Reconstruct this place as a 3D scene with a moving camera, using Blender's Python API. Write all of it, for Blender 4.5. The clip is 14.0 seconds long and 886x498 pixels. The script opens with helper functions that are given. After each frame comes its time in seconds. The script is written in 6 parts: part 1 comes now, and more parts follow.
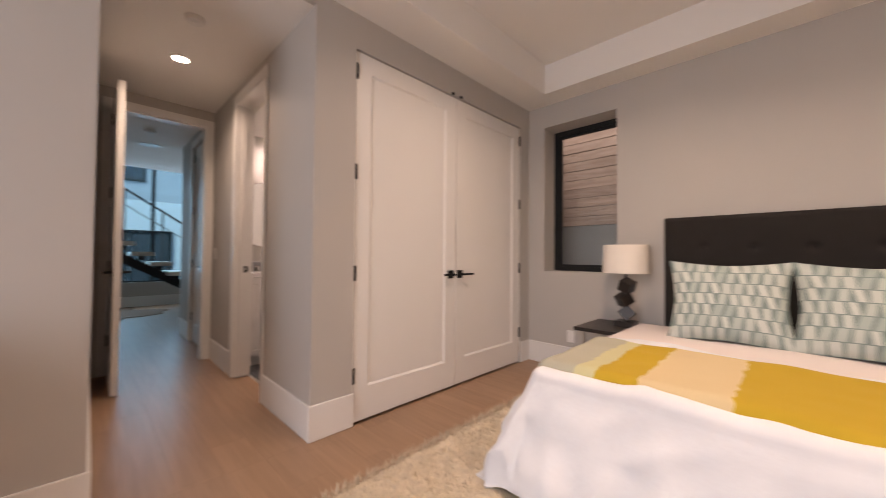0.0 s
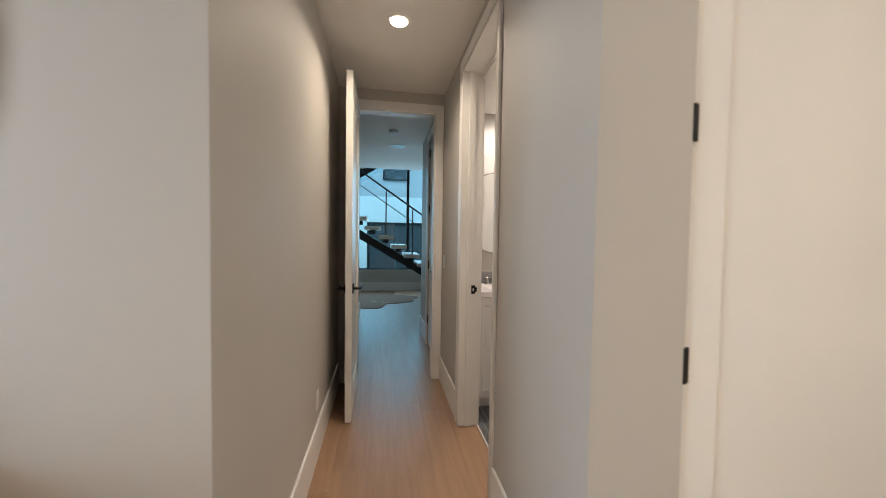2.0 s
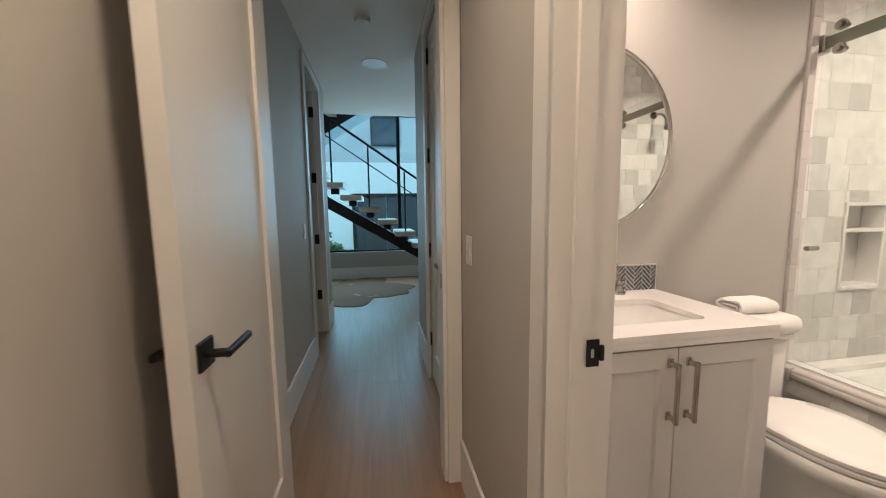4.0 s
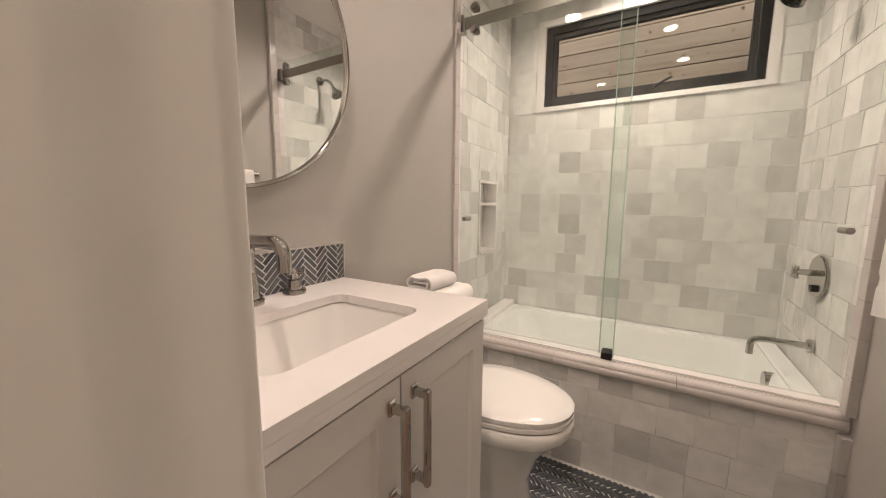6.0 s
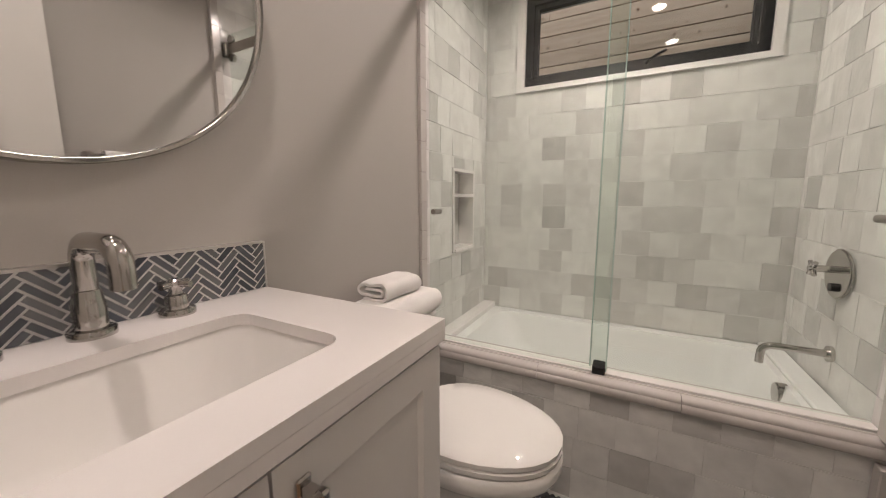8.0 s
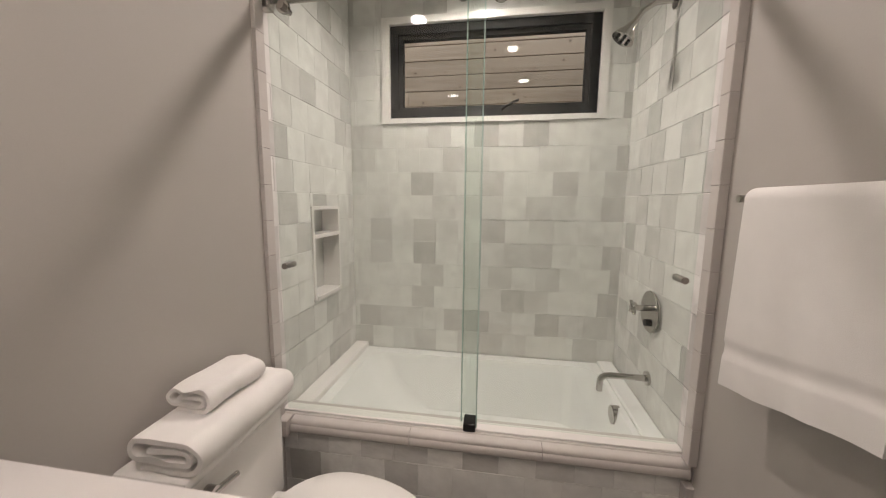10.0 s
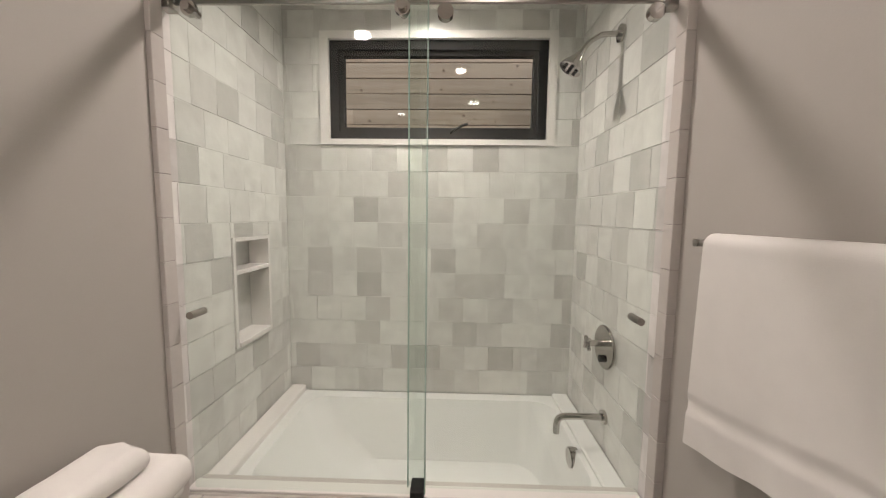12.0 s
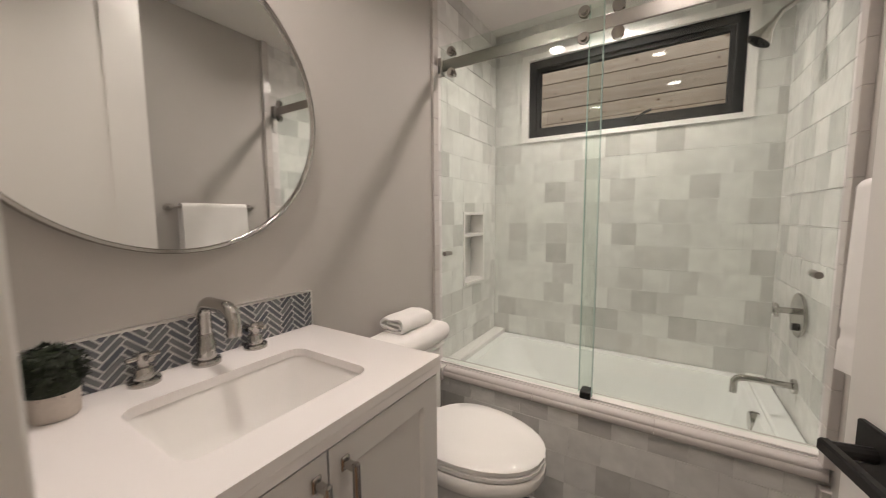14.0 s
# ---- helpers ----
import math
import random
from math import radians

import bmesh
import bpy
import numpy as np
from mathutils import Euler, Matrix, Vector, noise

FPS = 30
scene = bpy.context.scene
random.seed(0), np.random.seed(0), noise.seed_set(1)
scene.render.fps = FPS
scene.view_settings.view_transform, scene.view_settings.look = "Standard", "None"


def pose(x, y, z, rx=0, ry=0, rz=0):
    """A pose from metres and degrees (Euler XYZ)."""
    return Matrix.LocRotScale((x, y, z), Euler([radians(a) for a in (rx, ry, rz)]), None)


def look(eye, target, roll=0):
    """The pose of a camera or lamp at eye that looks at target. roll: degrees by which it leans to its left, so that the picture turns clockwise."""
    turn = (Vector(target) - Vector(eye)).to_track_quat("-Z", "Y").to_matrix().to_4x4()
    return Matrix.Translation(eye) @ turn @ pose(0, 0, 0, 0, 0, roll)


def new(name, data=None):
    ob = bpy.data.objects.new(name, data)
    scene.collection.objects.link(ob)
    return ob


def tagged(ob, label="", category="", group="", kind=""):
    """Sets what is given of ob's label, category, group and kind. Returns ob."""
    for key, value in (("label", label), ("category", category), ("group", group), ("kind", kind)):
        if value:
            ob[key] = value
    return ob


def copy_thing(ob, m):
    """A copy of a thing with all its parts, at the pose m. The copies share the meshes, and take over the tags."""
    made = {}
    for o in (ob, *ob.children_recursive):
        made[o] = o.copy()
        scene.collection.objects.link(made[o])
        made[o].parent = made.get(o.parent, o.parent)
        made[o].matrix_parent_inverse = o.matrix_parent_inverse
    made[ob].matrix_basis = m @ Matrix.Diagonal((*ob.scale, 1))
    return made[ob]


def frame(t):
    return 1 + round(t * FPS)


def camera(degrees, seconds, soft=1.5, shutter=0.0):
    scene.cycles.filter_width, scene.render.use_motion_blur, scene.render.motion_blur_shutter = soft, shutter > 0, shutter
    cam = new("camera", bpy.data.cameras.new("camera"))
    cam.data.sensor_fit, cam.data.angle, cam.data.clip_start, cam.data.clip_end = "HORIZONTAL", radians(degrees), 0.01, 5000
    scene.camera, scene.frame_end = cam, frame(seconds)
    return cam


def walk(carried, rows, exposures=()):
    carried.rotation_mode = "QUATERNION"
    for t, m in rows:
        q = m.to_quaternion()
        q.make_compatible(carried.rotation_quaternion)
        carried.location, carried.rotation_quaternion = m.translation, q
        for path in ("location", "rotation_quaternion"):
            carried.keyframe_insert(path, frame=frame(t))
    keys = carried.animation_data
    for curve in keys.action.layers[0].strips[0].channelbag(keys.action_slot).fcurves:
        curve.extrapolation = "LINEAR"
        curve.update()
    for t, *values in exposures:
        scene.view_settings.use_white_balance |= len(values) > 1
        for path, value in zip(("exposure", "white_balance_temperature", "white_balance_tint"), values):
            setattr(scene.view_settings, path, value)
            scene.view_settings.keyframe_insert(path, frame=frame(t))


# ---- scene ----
PATH = [
    (0, (-0.937, -2.003, 1.092), (0.488, -0.6, 1.134), 0.5),
    (0.5, (-0.84, -1.796, 1.096), (0.054, -0.007, 1.119), 0.3),
    (1, (-0.683, -1.568, 1.219), (0.007, 0.308, 1.245), 0.6),
    (1.5, (-0.627, -1.262, 1.332), (-0.13, 0.675, 1.313), 0.9),
    (2, (-0.54, -0.827, 1.325), (-0.201, 1.143, 1.251), 0.9),
    (4.3, (-0.264, 1.018, 1.225), (0.115, 2.968, 0.989), -1.3),
    (4.5, (-0.187, 1.087, 1.199), (0.425, 2.977, 0.964), -1.1),
    (5, (-0.047, 1.185, 1.184), (1.122, 2.785, 0.917), -0.2),
    (5.5, (0.021, 1.286, 1.157), (1.61, 2.471, 0.894), 0.2),
    (6, (0.04, 1.361, 1.144), (1.75, 2.365, 0.881), 0.4),
    (6.5, (0.097, 1.391, 1.114), (1.811, 2.387, 0.854), 0.2),
    (7, (0.159, 1.404, 1.099), (1.869, 2.406, 0.834), 0.2),
    (7.2, (0.182, 1.408, 1.102), (1.889, 2.414, 0.832), 0.2),
    (9.3, (0.408, 1.407, 1.195), (2.307, 1.968, 0.916), 0.2),
    (9.5, (0.414, 1.403, 1.219), (2.337, 1.884, 0.948), 0.5),
    (10, (0.444, 1.394, 1.297), (2.402, 1.705, 1.03), 0.5),
    (10.5, (0.496, 1.389, 1.336), (2.47, 1.595, 1.094), 0.6),
    (11, (0.594, 1.382, 1.363), (2.579, 1.509, 1.154), 0.6),
    (11.5, (0.666, 1.39, 1.375), (2.656, 1.446, 1.183), 0.7),
    (12, (0.585, 1.379, 1.362), (2.576, 1.432, 1.177), 0.7),
    (12.5, (0.417, 1.379, 1.33), (2.408, 1.441, 1.15), 0.8),
    (13, (0.296, 1.353, 1.303), (2.258, 1.69, 1.113), 0.5),
    (13.5, (0.196, 1.309, 1.27), (2.052, 2.028, 1.077), 0.2),
    (14, (0.107, 1.235, 1.252), (1.794, 2.293, 1.064), -0.4),
]
cam = camera(103.2, 14.0, soft=0.9, shutter=0.3)
walk(cam, [(t, look(e, g, r)) for t, e, g, r in PATH],
     [(0, 0.98, 7300, 28), (0.5, 1.2, 7400, 29), (1.0, 1.32, 7000, 17), (1.5, 1.26, 6600, 11), (2.2, 1.24, 6550, 10), (4.5, 1.26, 7150, 14), (6.0, 1.0, 7050, 15), (7.0, 0.78, 6650, 15), (9.5, 0.72, 6500, 12), (10.5, 0.70, 6450, 12), (11.5, 0.68, 6450, 11), (12.5, 0.80, 6450, 11), (14.0, 0.82, 6450, 10)])

# ---- world, sun, lamps ----
world = bpy.data.worlds.new("sky")
scene.world = world
world.use_nodes = True
wn = world.node_tree
sky = wn.nodes.new("ShaderNodeTexSky")
sky.sky_type, sky.sun_disc = "NISHITA", False
sky.sun_elevation, sky.sun_rotation = radians(54), radians(225)
wn.links.new(sky.outputs[0], wn.nodes["Background"].inputs[0])
wn.nodes["Background"].inputs[1].default_value = 0.15
sun = new("sun", bpy.data.lights.new("sun", "SUN"))
sun.data.energy, sun.data.angle, sun.data.color = 2.4, radians(20), (1.0, 0.96, 0.9)
sun.matrix_world = look((0, 0, 20), (5, 5, 10))

WARM = (1.0, 0.84, 0.67)
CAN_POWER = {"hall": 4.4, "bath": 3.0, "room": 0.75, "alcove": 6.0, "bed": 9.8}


def area(name, at, size, power, color, m=None, spread=170):
    d = bpy.data.lights.new(name, "AREA")
    d.shape, d.size, d.energy, d.color, d.spread = "DISK", size, power, color, radians(spread)
    ob = new(name, d)
    ob.matrix_world = m or Matrix.Translation(at)
    return ob


# daylight standing in the openings
def sky_panel(name, m, sx, sy, power, color=(0.78, 0.9, 1.0)):
    d = bpy.data.lights.new(name, "AREA")
    d.shape, d.size, d.size_y, d.energy, d.color = "RECTANGLE", sx, sy, power, color
    ob = new(name, d)
    ob.matrix_world = m
    return ob


sky_panel("window_daylight", look((-3.28, -1.38, 1.45), (0, -1.38, 1.35)), 1.1, 2.1, 27, (0.78, 0.91, 1.0))
sky_panel("window_daylight", look((-0.6, 7.85, 2.0), (-0.6, 0, 1.4)), 3.8, 2.6, 50, (0.55, 0.82, 1.0))

# ---- materials ----
def nodes_of(name):
    m = bpy.data.materials.new(name)
    m.use_nodes = True
    t = m.node_tree
    return m, t, t.nodes["Principled BSDF"]


def surface(name, color, rough=0.5, metal=0.0, vary=0.06, scale=6.0, bump=0.02, fine=120.0, coat=0.0, rand=0.0, stretch=(1, 1, 1), rvar=0.08):
    """A material with two scales of variation in colour and relief."""
    m, t, b = nodes_of(name)
    co = t.nodes.new("ShaderNodeTexCoord")
    mp = t.nodes.new("ShaderNodeMapping")
    mp.inputs["Scale"].default_value = stretch
    t.links.new(co.outputs["Object"], mp.inputs["Vector"])
    big = t.nodes.new("ShaderNodeTexNoise")
    big.inputs["Scale"].default_value, big.inputs["Detail"].default_value = scale, 4
    small = t.nodes.new("ShaderNodeTexNoise")
    small.inputs["Scale"].default_value, small.inputs["Detail"].default_value = fine, 3
    for n in (big, small):
        t.links.new(mp.outputs[0], n.inputs["Vector"])
    mix = t.nodes.new("ShaderNodeMath")
    mix.operation = "MULTIPLY_ADD"
    t.links.new(small.outputs["Fac"], mix.inputs[0])
    mix.inputs[1].default_value = 0.5
    t.links.new(big.outputs["Fac"], mix.inputs[2])
    val = t.nodes.new("ShaderNodeMapRange")
    val.inputs["From Min"].default_value, val.inputs["From Max"].default_value = 0.35, 1.15
    val.inputs["To Min"].default_value, val.inputs["To Max"].default_value = 1 - vary, 1 + vary
    t.links.new(mix.outputs[0], val.inputs["Value"])
    last = val.outputs[0]
    if rand:
        info = t.nodes.new("ShaderNodeObjectInfo")
        rr = t.nodes.new("ShaderNodeMapRange")
        rr.inputs["To Min"].default_value, rr.inputs["To Max"].default_value = 1 - rand, 1 + rand * 0.5
        t.links.new(info.outputs["Random"], rr.inputs["Value"])
        mm = t.nodes.new("ShaderNodeMath")
        mm.operation = "MULTIPLY"
        t.links.new(last, mm.inputs[0])
        t.links.new(rr.outputs[0], mm.inputs[1])
        last = mm.outputs[0]
    sc = t.nodes.new("ShaderNodeVectorMath")
    sc.operation = "SCALE"
    sc.inputs[0].default_value = color
    t.links.new(last, sc.inputs["Scale"])
    t.links.new(sc.outputs[0], b.inputs["Base Color"])
    rg = t.nodes.new("ShaderNodeMapRange")
    rg.inputs["To Min"].default_value, rg.inputs["To Max"].default_value = max(0.02, rough - rvar), min(1, rough + rvar)
    t.links.new(big.outputs["Fac"], rg.inputs["Value"])
    t.links.new(rg.outputs[0], b.inputs["Roughness"])
    b.inputs["Metallic"].default_value = metal
    b.inputs["Coat Weight"].default_value = coat
    if bump:
        bp = t.nodes.new("ShaderNodeBump")
        bp.inputs["Strength"].default_value, bp.inputs["Distance"].default_value = bump, 0.01
        t.links.new(mix.outputs[0], bp.inputs["Height"])
        t.links.new(bp.outputs[0], b.inputs["Normal"])
    return m


def wood(name, light, dark, along="Y", scale=1.0, rough=0.45, rand=0.12):
    m, t, b = nodes_of(name)
    co = t.nodes.new("ShaderNodeTexCoord")
    info = t.nodes.new("ShaderNodeObjectInfo")
    off = t.nodes.new("ShaderNodeVectorMath")
    off.operation = "MULTIPLY_ADD"
    t.links.new(info.outputs["Random"], off.inputs[0])
    off.inputs[1].default_value = (37, 53, 71)
    t.links.new(co.outputs["Object"], off.inputs[2])
    mp = t.nodes.new("ShaderNodeMapping")
    s = {"X": (0.8, 14, 14), "Y": (14, 0.8, 14), "Z": (14, 14, 0.8)}[along]
    mp.inputs["Scale"].default_value = [c * scale for c in s]
    t.links.new(off.outputs[0], mp.inputs["Vector"])
    g = t.nodes.new("ShaderNodeTexNoise")
    g.inputs["Scale"].default_value, g.inputs["Detail"].default_value, g.inputs["Distortion"].default_value = 3.0, 6, 0.6
    t.links.new(mp.outputs[0], g.inputs["Vector"])
    ramp = t.nodes.new("ShaderNodeValToRGB")
    ramp.color_ramp.elements[0].position, ramp.color_ramp.elements[1].position = 0.3, 0.72
    ramp.color_ramp.elements[0].color, ramp.color_ramp.elements[1].color = (*dark, 1), (*light, 1)
    t.links.new(g.outputs["Fac"], ramp.inputs["Fac"])
    rr = t.nodes.new("ShaderNodeMapRange")
    rr.inputs["To Min"].default_value, rr.inputs["To Max"].default_value = 1 - rand, 1 + rand
    t.links.new(info.outputs["Random"], rr.inputs["Value"])
    sc = t.nodes.new("ShaderNodeVectorMath")
    sc.operation = "SCALE"
    t.links.new(ramp.outputs[0], sc.inputs[0])
    t.links.new(rr.outputs[0], sc.inputs["Scale"])
    t.links.new(sc.outputs[0], b.inputs["Base Color"])
    b.inputs["Roughness"].default_value = rough
    bp = t.nodes.new("ShaderNodeBump")
    bp.inputs["Strength"].default_value, bp.inputs["Distance"].default_value = 0.06, 0.01
    t.links.new(g.outputs["Fac"], bp.inputs["Height"])
    t.links.new(bp.outputs[0], b.inputs["Normal"])
    return m


def glowing(name, color, strength):
    m, t, b = nodes_of(name)
    b.inputs["Emission Color"].default_value = (*color, 1)
    b.inputs["Emission Strength"].default_value = strength
    return m


def glass(name, tint=(1, 1, 1), rough=0.0):
    m, t, b = nodes_of(name)
    t.nodes.remove(b)
    tr = t.nodes.new("ShaderNodeBsdfTransparent")
    tr.inputs[0].default_value = (*tint, 1)
    gl = t.nodes.new("ShaderNodeBsdfGlossy")
    gl.inputs["Roughness"].default_value = rough
    lw = t.nodes.new("ShaderNodeLayerWeight")
    lw.inputs["Blend"].default_value = 0.5
    pw = t.nodes.new("ShaderNodeMath")
    pw.operation = "POWER"
    t.links.new(lw.outputs["Facing"], pw.inputs[0])
    pw.inputs[1].default_value = 5.0
    fr = t.nodes.new("ShaderNodeMath")
    fr.operation = "MULTIPLY_ADD"
    t.links.new(pw.outputs[0], fr.inputs[0])
    fr.inputs[1].default_value, fr.inputs[2].default_value = 0.9, 0.04
    mx = t.nodes.new("ShaderNodeMixShader")
    t.links.new(fr.outputs[0], mx.inputs[0])
    t.links.new(tr.outputs[0], mx.inputs[1])
    t.links.new(gl.outputs[0], mx.inputs[2])
    t.links.new(mx.outputs[0], t.nodes["Material Output"].inputs[0])
    return m


def zellige(name):
    """Glazed handmade tile: each piece its own shade of white to grey, wavy gloss."""
    m, t, b = nodes_of(name)
    info = t.nodes.new("ShaderNodeObjectInfo")
    ramp = t.nodes.new("ShaderNodeValToRGB")
    cr = ramp.color_ramp
    cr.elements[0].color, cr.elements[1].color = (0.545, 0.532, 0.51, 1), (0.80, 0.788, 0.76, 1)
    cr.elements[0].position, cr.elements[1].position = 0.0, 1.0
    for p, c in ((0.15, (0.62, 0.607, 0.585, 1)), (0.38, (0.70, 0.687, 0.665, 1)), (0.65, (0.76, 0.748, 0.722, 1))):
        cr.elements.new(p).color = c
    t.links.new(info.outputs["Random"], ramp.inputs["Fac"])
    co = t.nodes.new("ShaderNodeTexCoord")
    off = t.nodes.new("ShaderNodeVectorMath")
    off.operation = "MULTIPLY_ADD"
    t.links.new(info.outputs["Random"], off.inputs[0])
    off.inputs[1].default_value = (31, 17, 43)
    t.links.new(co.outputs["Object"], off.inputs[2])
    n = t.nodes.new("ShaderNodeTexNoise")
    n.inputs["Scale"].default_value, n.inputs["Detail"].default_value = 14, 3
    t.links.new(off.outputs[0], n.inputs["Vector"])
    vr = t.nodes.new("ShaderNodeMapRange")
    vr.inputs["From Min"].default_value, vr.inputs["From Max"].default_value = 0.3, 0.7
    vr.inputs["To Min"].default_value, vr.inputs["To Max"].default_value = 0.90, 1.06
    t.links.new(n.outputs["Fac"], vr.inputs["Value"])
    sc = t.nodes.new("ShaderNodeVectorMath")
    sc.operation = "SCALE"
    t.links.new(ramp.outputs[0], sc.inputs[0])
    t.links.new(vr.outputs[0], sc.inputs["Scale"])
    t.links.new(sc.outputs[0], b.inputs["Base Color"])
    b.inputs["Roughness"].default_value = 0.09
    bp = t.nodes.new("ShaderNodeBump")
    bp.inputs["Strength"].default_value, bp.inputs["Distance"].default_value = 0.35, 0.012
    t.links.new(n.outputs["Fac"], bp.inputs["Height"])
    t.links.new(bp.outputs[0], b.inputs["Normal"])
    return m


def by_island(name, colors, rough=0.3):
    m, t, b = nodes_of(name)
    g = t.nodes.new("ShaderNodeNewGeometry")
    info = t.nodes.new("ShaderNodeObjectInfo")
    ad = t.nodes.new("ShaderNodeMath")
    ad.operation = "ADD"
    t.links.new(g.outputs["Random Per Island"], ad.inputs[0])
    t.links.new(info.outputs["Random"], ad.inputs[1])
    fr = t.nodes.new("ShaderNodeMath")
    fr.operation = "FRACT"
    t.links.new(ad.outputs[0], fr.inputs[0])
    ramp = t.nodes.new("ShaderNodeValToRGB")
    cr = ramp.color_ramp
    cr.elements[0].color, cr.elements[1].color = (*colors[0], 1), (*colors[-1], 1)
    for i, c in enumerate(colors[1:-1]):
        cr.elements.new((i + 1) / (len(colors) - 1)).color = (*c, 1)
    t.links.new(fr.outputs[0], ramp.inputs["Fac"])
    t.links.new(ramp.outputs[0], b.inputs["Base Color"])
    b.inputs["Roughness"].default_value = rough
    return m


def pillow_print(name):
    """Rows of wedge-shaped patches, white and grey-green, divided by teal."""
    m, t, b = nodes_of(name)
    co = t.nodes.new("ShaderNodeTexCoord")
    sp = t.nodes.new("ShaderNodeSeparateXYZ")
    t.links.new(co.outputs["UV"], sp.inputs[0])

    def op(kind, x, y=None, z=None):
        n = t.nodes.new("ShaderNodeMath")
        n.operation = kind
        for i, v in enumerate((x, y, z)):
            if v is None:
                continue
            if isinstance(v, (int, float)):
                n.inputs[i].default_value = v
            else:
                t.links.new(v, n.inputs[i])
        return n.outputs[0]
    v7 = op("MULTIPLY", sp.outputs["Y"], 7.0)
    row, fv = op("FLOOR", v7), op("FRACT", v7)
    a = op("MULTIPLY_ADD", row, 0.37, op("MULTIPLY", sp.outputs["X"], 10.0))
    col, fu = op("FLOOR", a), op("FRACT", a)
    cell = t.nodes.new("ShaderNodeCombineXYZ")
    t.links.new(col, cell.inputs[0])
    t.links.new(row, cell.inputs[1])
    wn_ = t.nodes.new("ShaderNodeTexWhiteNoise")
    t.links.new(cell.outputs[0], wn_.inputs["Vector"])
    tone = t.nodes.new("ShaderNodeSeparateColor")
    t.links.new(wn_.outputs["Color"], tone.inputs[0])
    lean = op("MULTIPLY", op("SUBTRACT", tone.outputs[0], 0.5), 0.75)
    mid = op("MULTIPLY_ADD", lean, op("SUBTRACT", fv, 0.5), 0.5)
    half = op("MULTIPLY_ADD", tone.outputs[1], 0.14, 0.27)
    edge = op("MAXIMUM", op("GREATER_THAN", op("ABSOLUTE", op("SUBTRACT", fu, mid)), half), op("GREATER_THAN", op("ABSOLUTE", op("SUBTRACT", fv, 0.5)), 0.465))
    ramp = t.nodes.new("ShaderNodeValToRGB")
    cr = ramp.color_ramp
    cr.elements[0].color, cr.elements[1].color = (0.36, 0.43, 0.40, 1), (0.58, 0.62, 0.57, 1)
    cr.elements.new(0.35).color = (0.49, 0.545, 0.50, 1)
    t.links.new(wn_.outputs["Value"], ramp.inputs["Fac"])
    mx = t.nodes.new("ShaderNodeMix")
    mx.data_type = "RGBA"
    t.links.new(edge, mx.inputs["Factor"])
    for s_ in mx.inputs:
        if s_.type == "RGBA" and s_.name == "A":
            t.links.new(ramp.outputs[0], s_)
        elif s_.type == "RGBA" and s_.name == "B":
            s_.default_value = (0.20, 0.265, 0.25, 1)
    out = [o for o in mx.outputs if o.type == "RGBA"][0]
    t.links.new(out, b.inputs["Base Color"])
    b.inputs["Roughness"].default_value = 0.9
    return m


def throw_cloth(name):
    """Knitted throw in blocks of sage, mustard and cream."""
    m, t, b = nodes_of(name)
    co = t.nodes.new("ShaderNodeTexCoord")
    sp = t.nodes.new("ShaderNodeSeparateXYZ")
    t.links.new(co.outputs["UV"], sp.inputs[0])
    n = t.nodes.new("ShaderNodeTexNoise")
    n.inputs["Scale"].default_value = 9
    t.links.new(co.outputs["UV"], n.inputs["Vector"])
    ad = t.nodes.new("ShaderNodeMath")
    ad.operation = "MULTIPLY_ADD"
    t.links.new(n.outputs["Fac"], ad.inputs[0])
    ad.inputs[1].default_value = 0.03
    t.links.new(sp.outputs["X"], ad.inputs[2])
    ramp = t.nodes.new("ShaderNodeValToRGB")
    cr = ramp.color_ramp
    cr.interpolation = "CONSTANT"
    cr.elements[0].color = (0.52, 0.36, 0.015, 1)
    cr.elements[1].position, cr.elements[1].color = 0.03, (0.42, 0.41, 0.32, 1)
    for p, c in ((0.19, (0.56, 0.53, 0.30, 1)), (0.235, (0.50, 0.33, 0.02, 1)), (0.33, (0.66, 0.52, 0.30, 1)), (0.50, (0.50, 0.33, 0.02, 1)), (0.86, (0.52, 0.5, 0.38, 1))):
        cr.elements.new(p).color = c
    t.links.new(ad.outputs[0], ramp.inputs["Fac"])
    t.links.new(ramp.outputs[0], b.inputs["Base Color"])
    b.inputs["Roughness"].default_value = 0.95
    w = t.nodes.new("ShaderNodeTexWave")
    w.inputs["Scale"].default_value = 90
    t.links.new(co.outputs["UV"], w.inputs["Vector"])
    bp = t.nodes.new("ShaderNodeBump")
    bp.inputs["Strength"].default_value, bp.inputs["Distance"].default_value = 0.3, 0.004
    t.links.new(w.outputs["Fac"], bp.inputs["Height"])
    t.links.new(bp.outputs[0], b.inputs["Normal"])
    return m


def hide_spots(name):
    m, t, b = nodes_of(name)
    co = t.nodes.new("ShaderNodeTexCoord")
    n = t.nodes.new("ShaderNodeTexNoise")
    n.inputs["Scale"].default_value, n.inputs["Detail"].default_value = 2.2, 3
    t.links.new(co.outputs["Object"], n.inputs["Vector"])
    ramp = t.nodes.new("ShaderNodeValToRGB")
    cr = ramp.color_ramp
    cr.elements[0].position, cr.elements[1].position = 0.66, 0.74
    cr.elements[0].color, cr.elements[1].color = (0.17, 0.088, 0.042, 1), (0.66, 0.60, 0.52, 1)
    t.links.new(n.outputs["Fac"], ramp.inputs["Fac"])
    t.links.new(ramp.outputs[0], b.inputs["Base Color"])
    b.inputs["Roughness"].default_value = 0.8
    return m


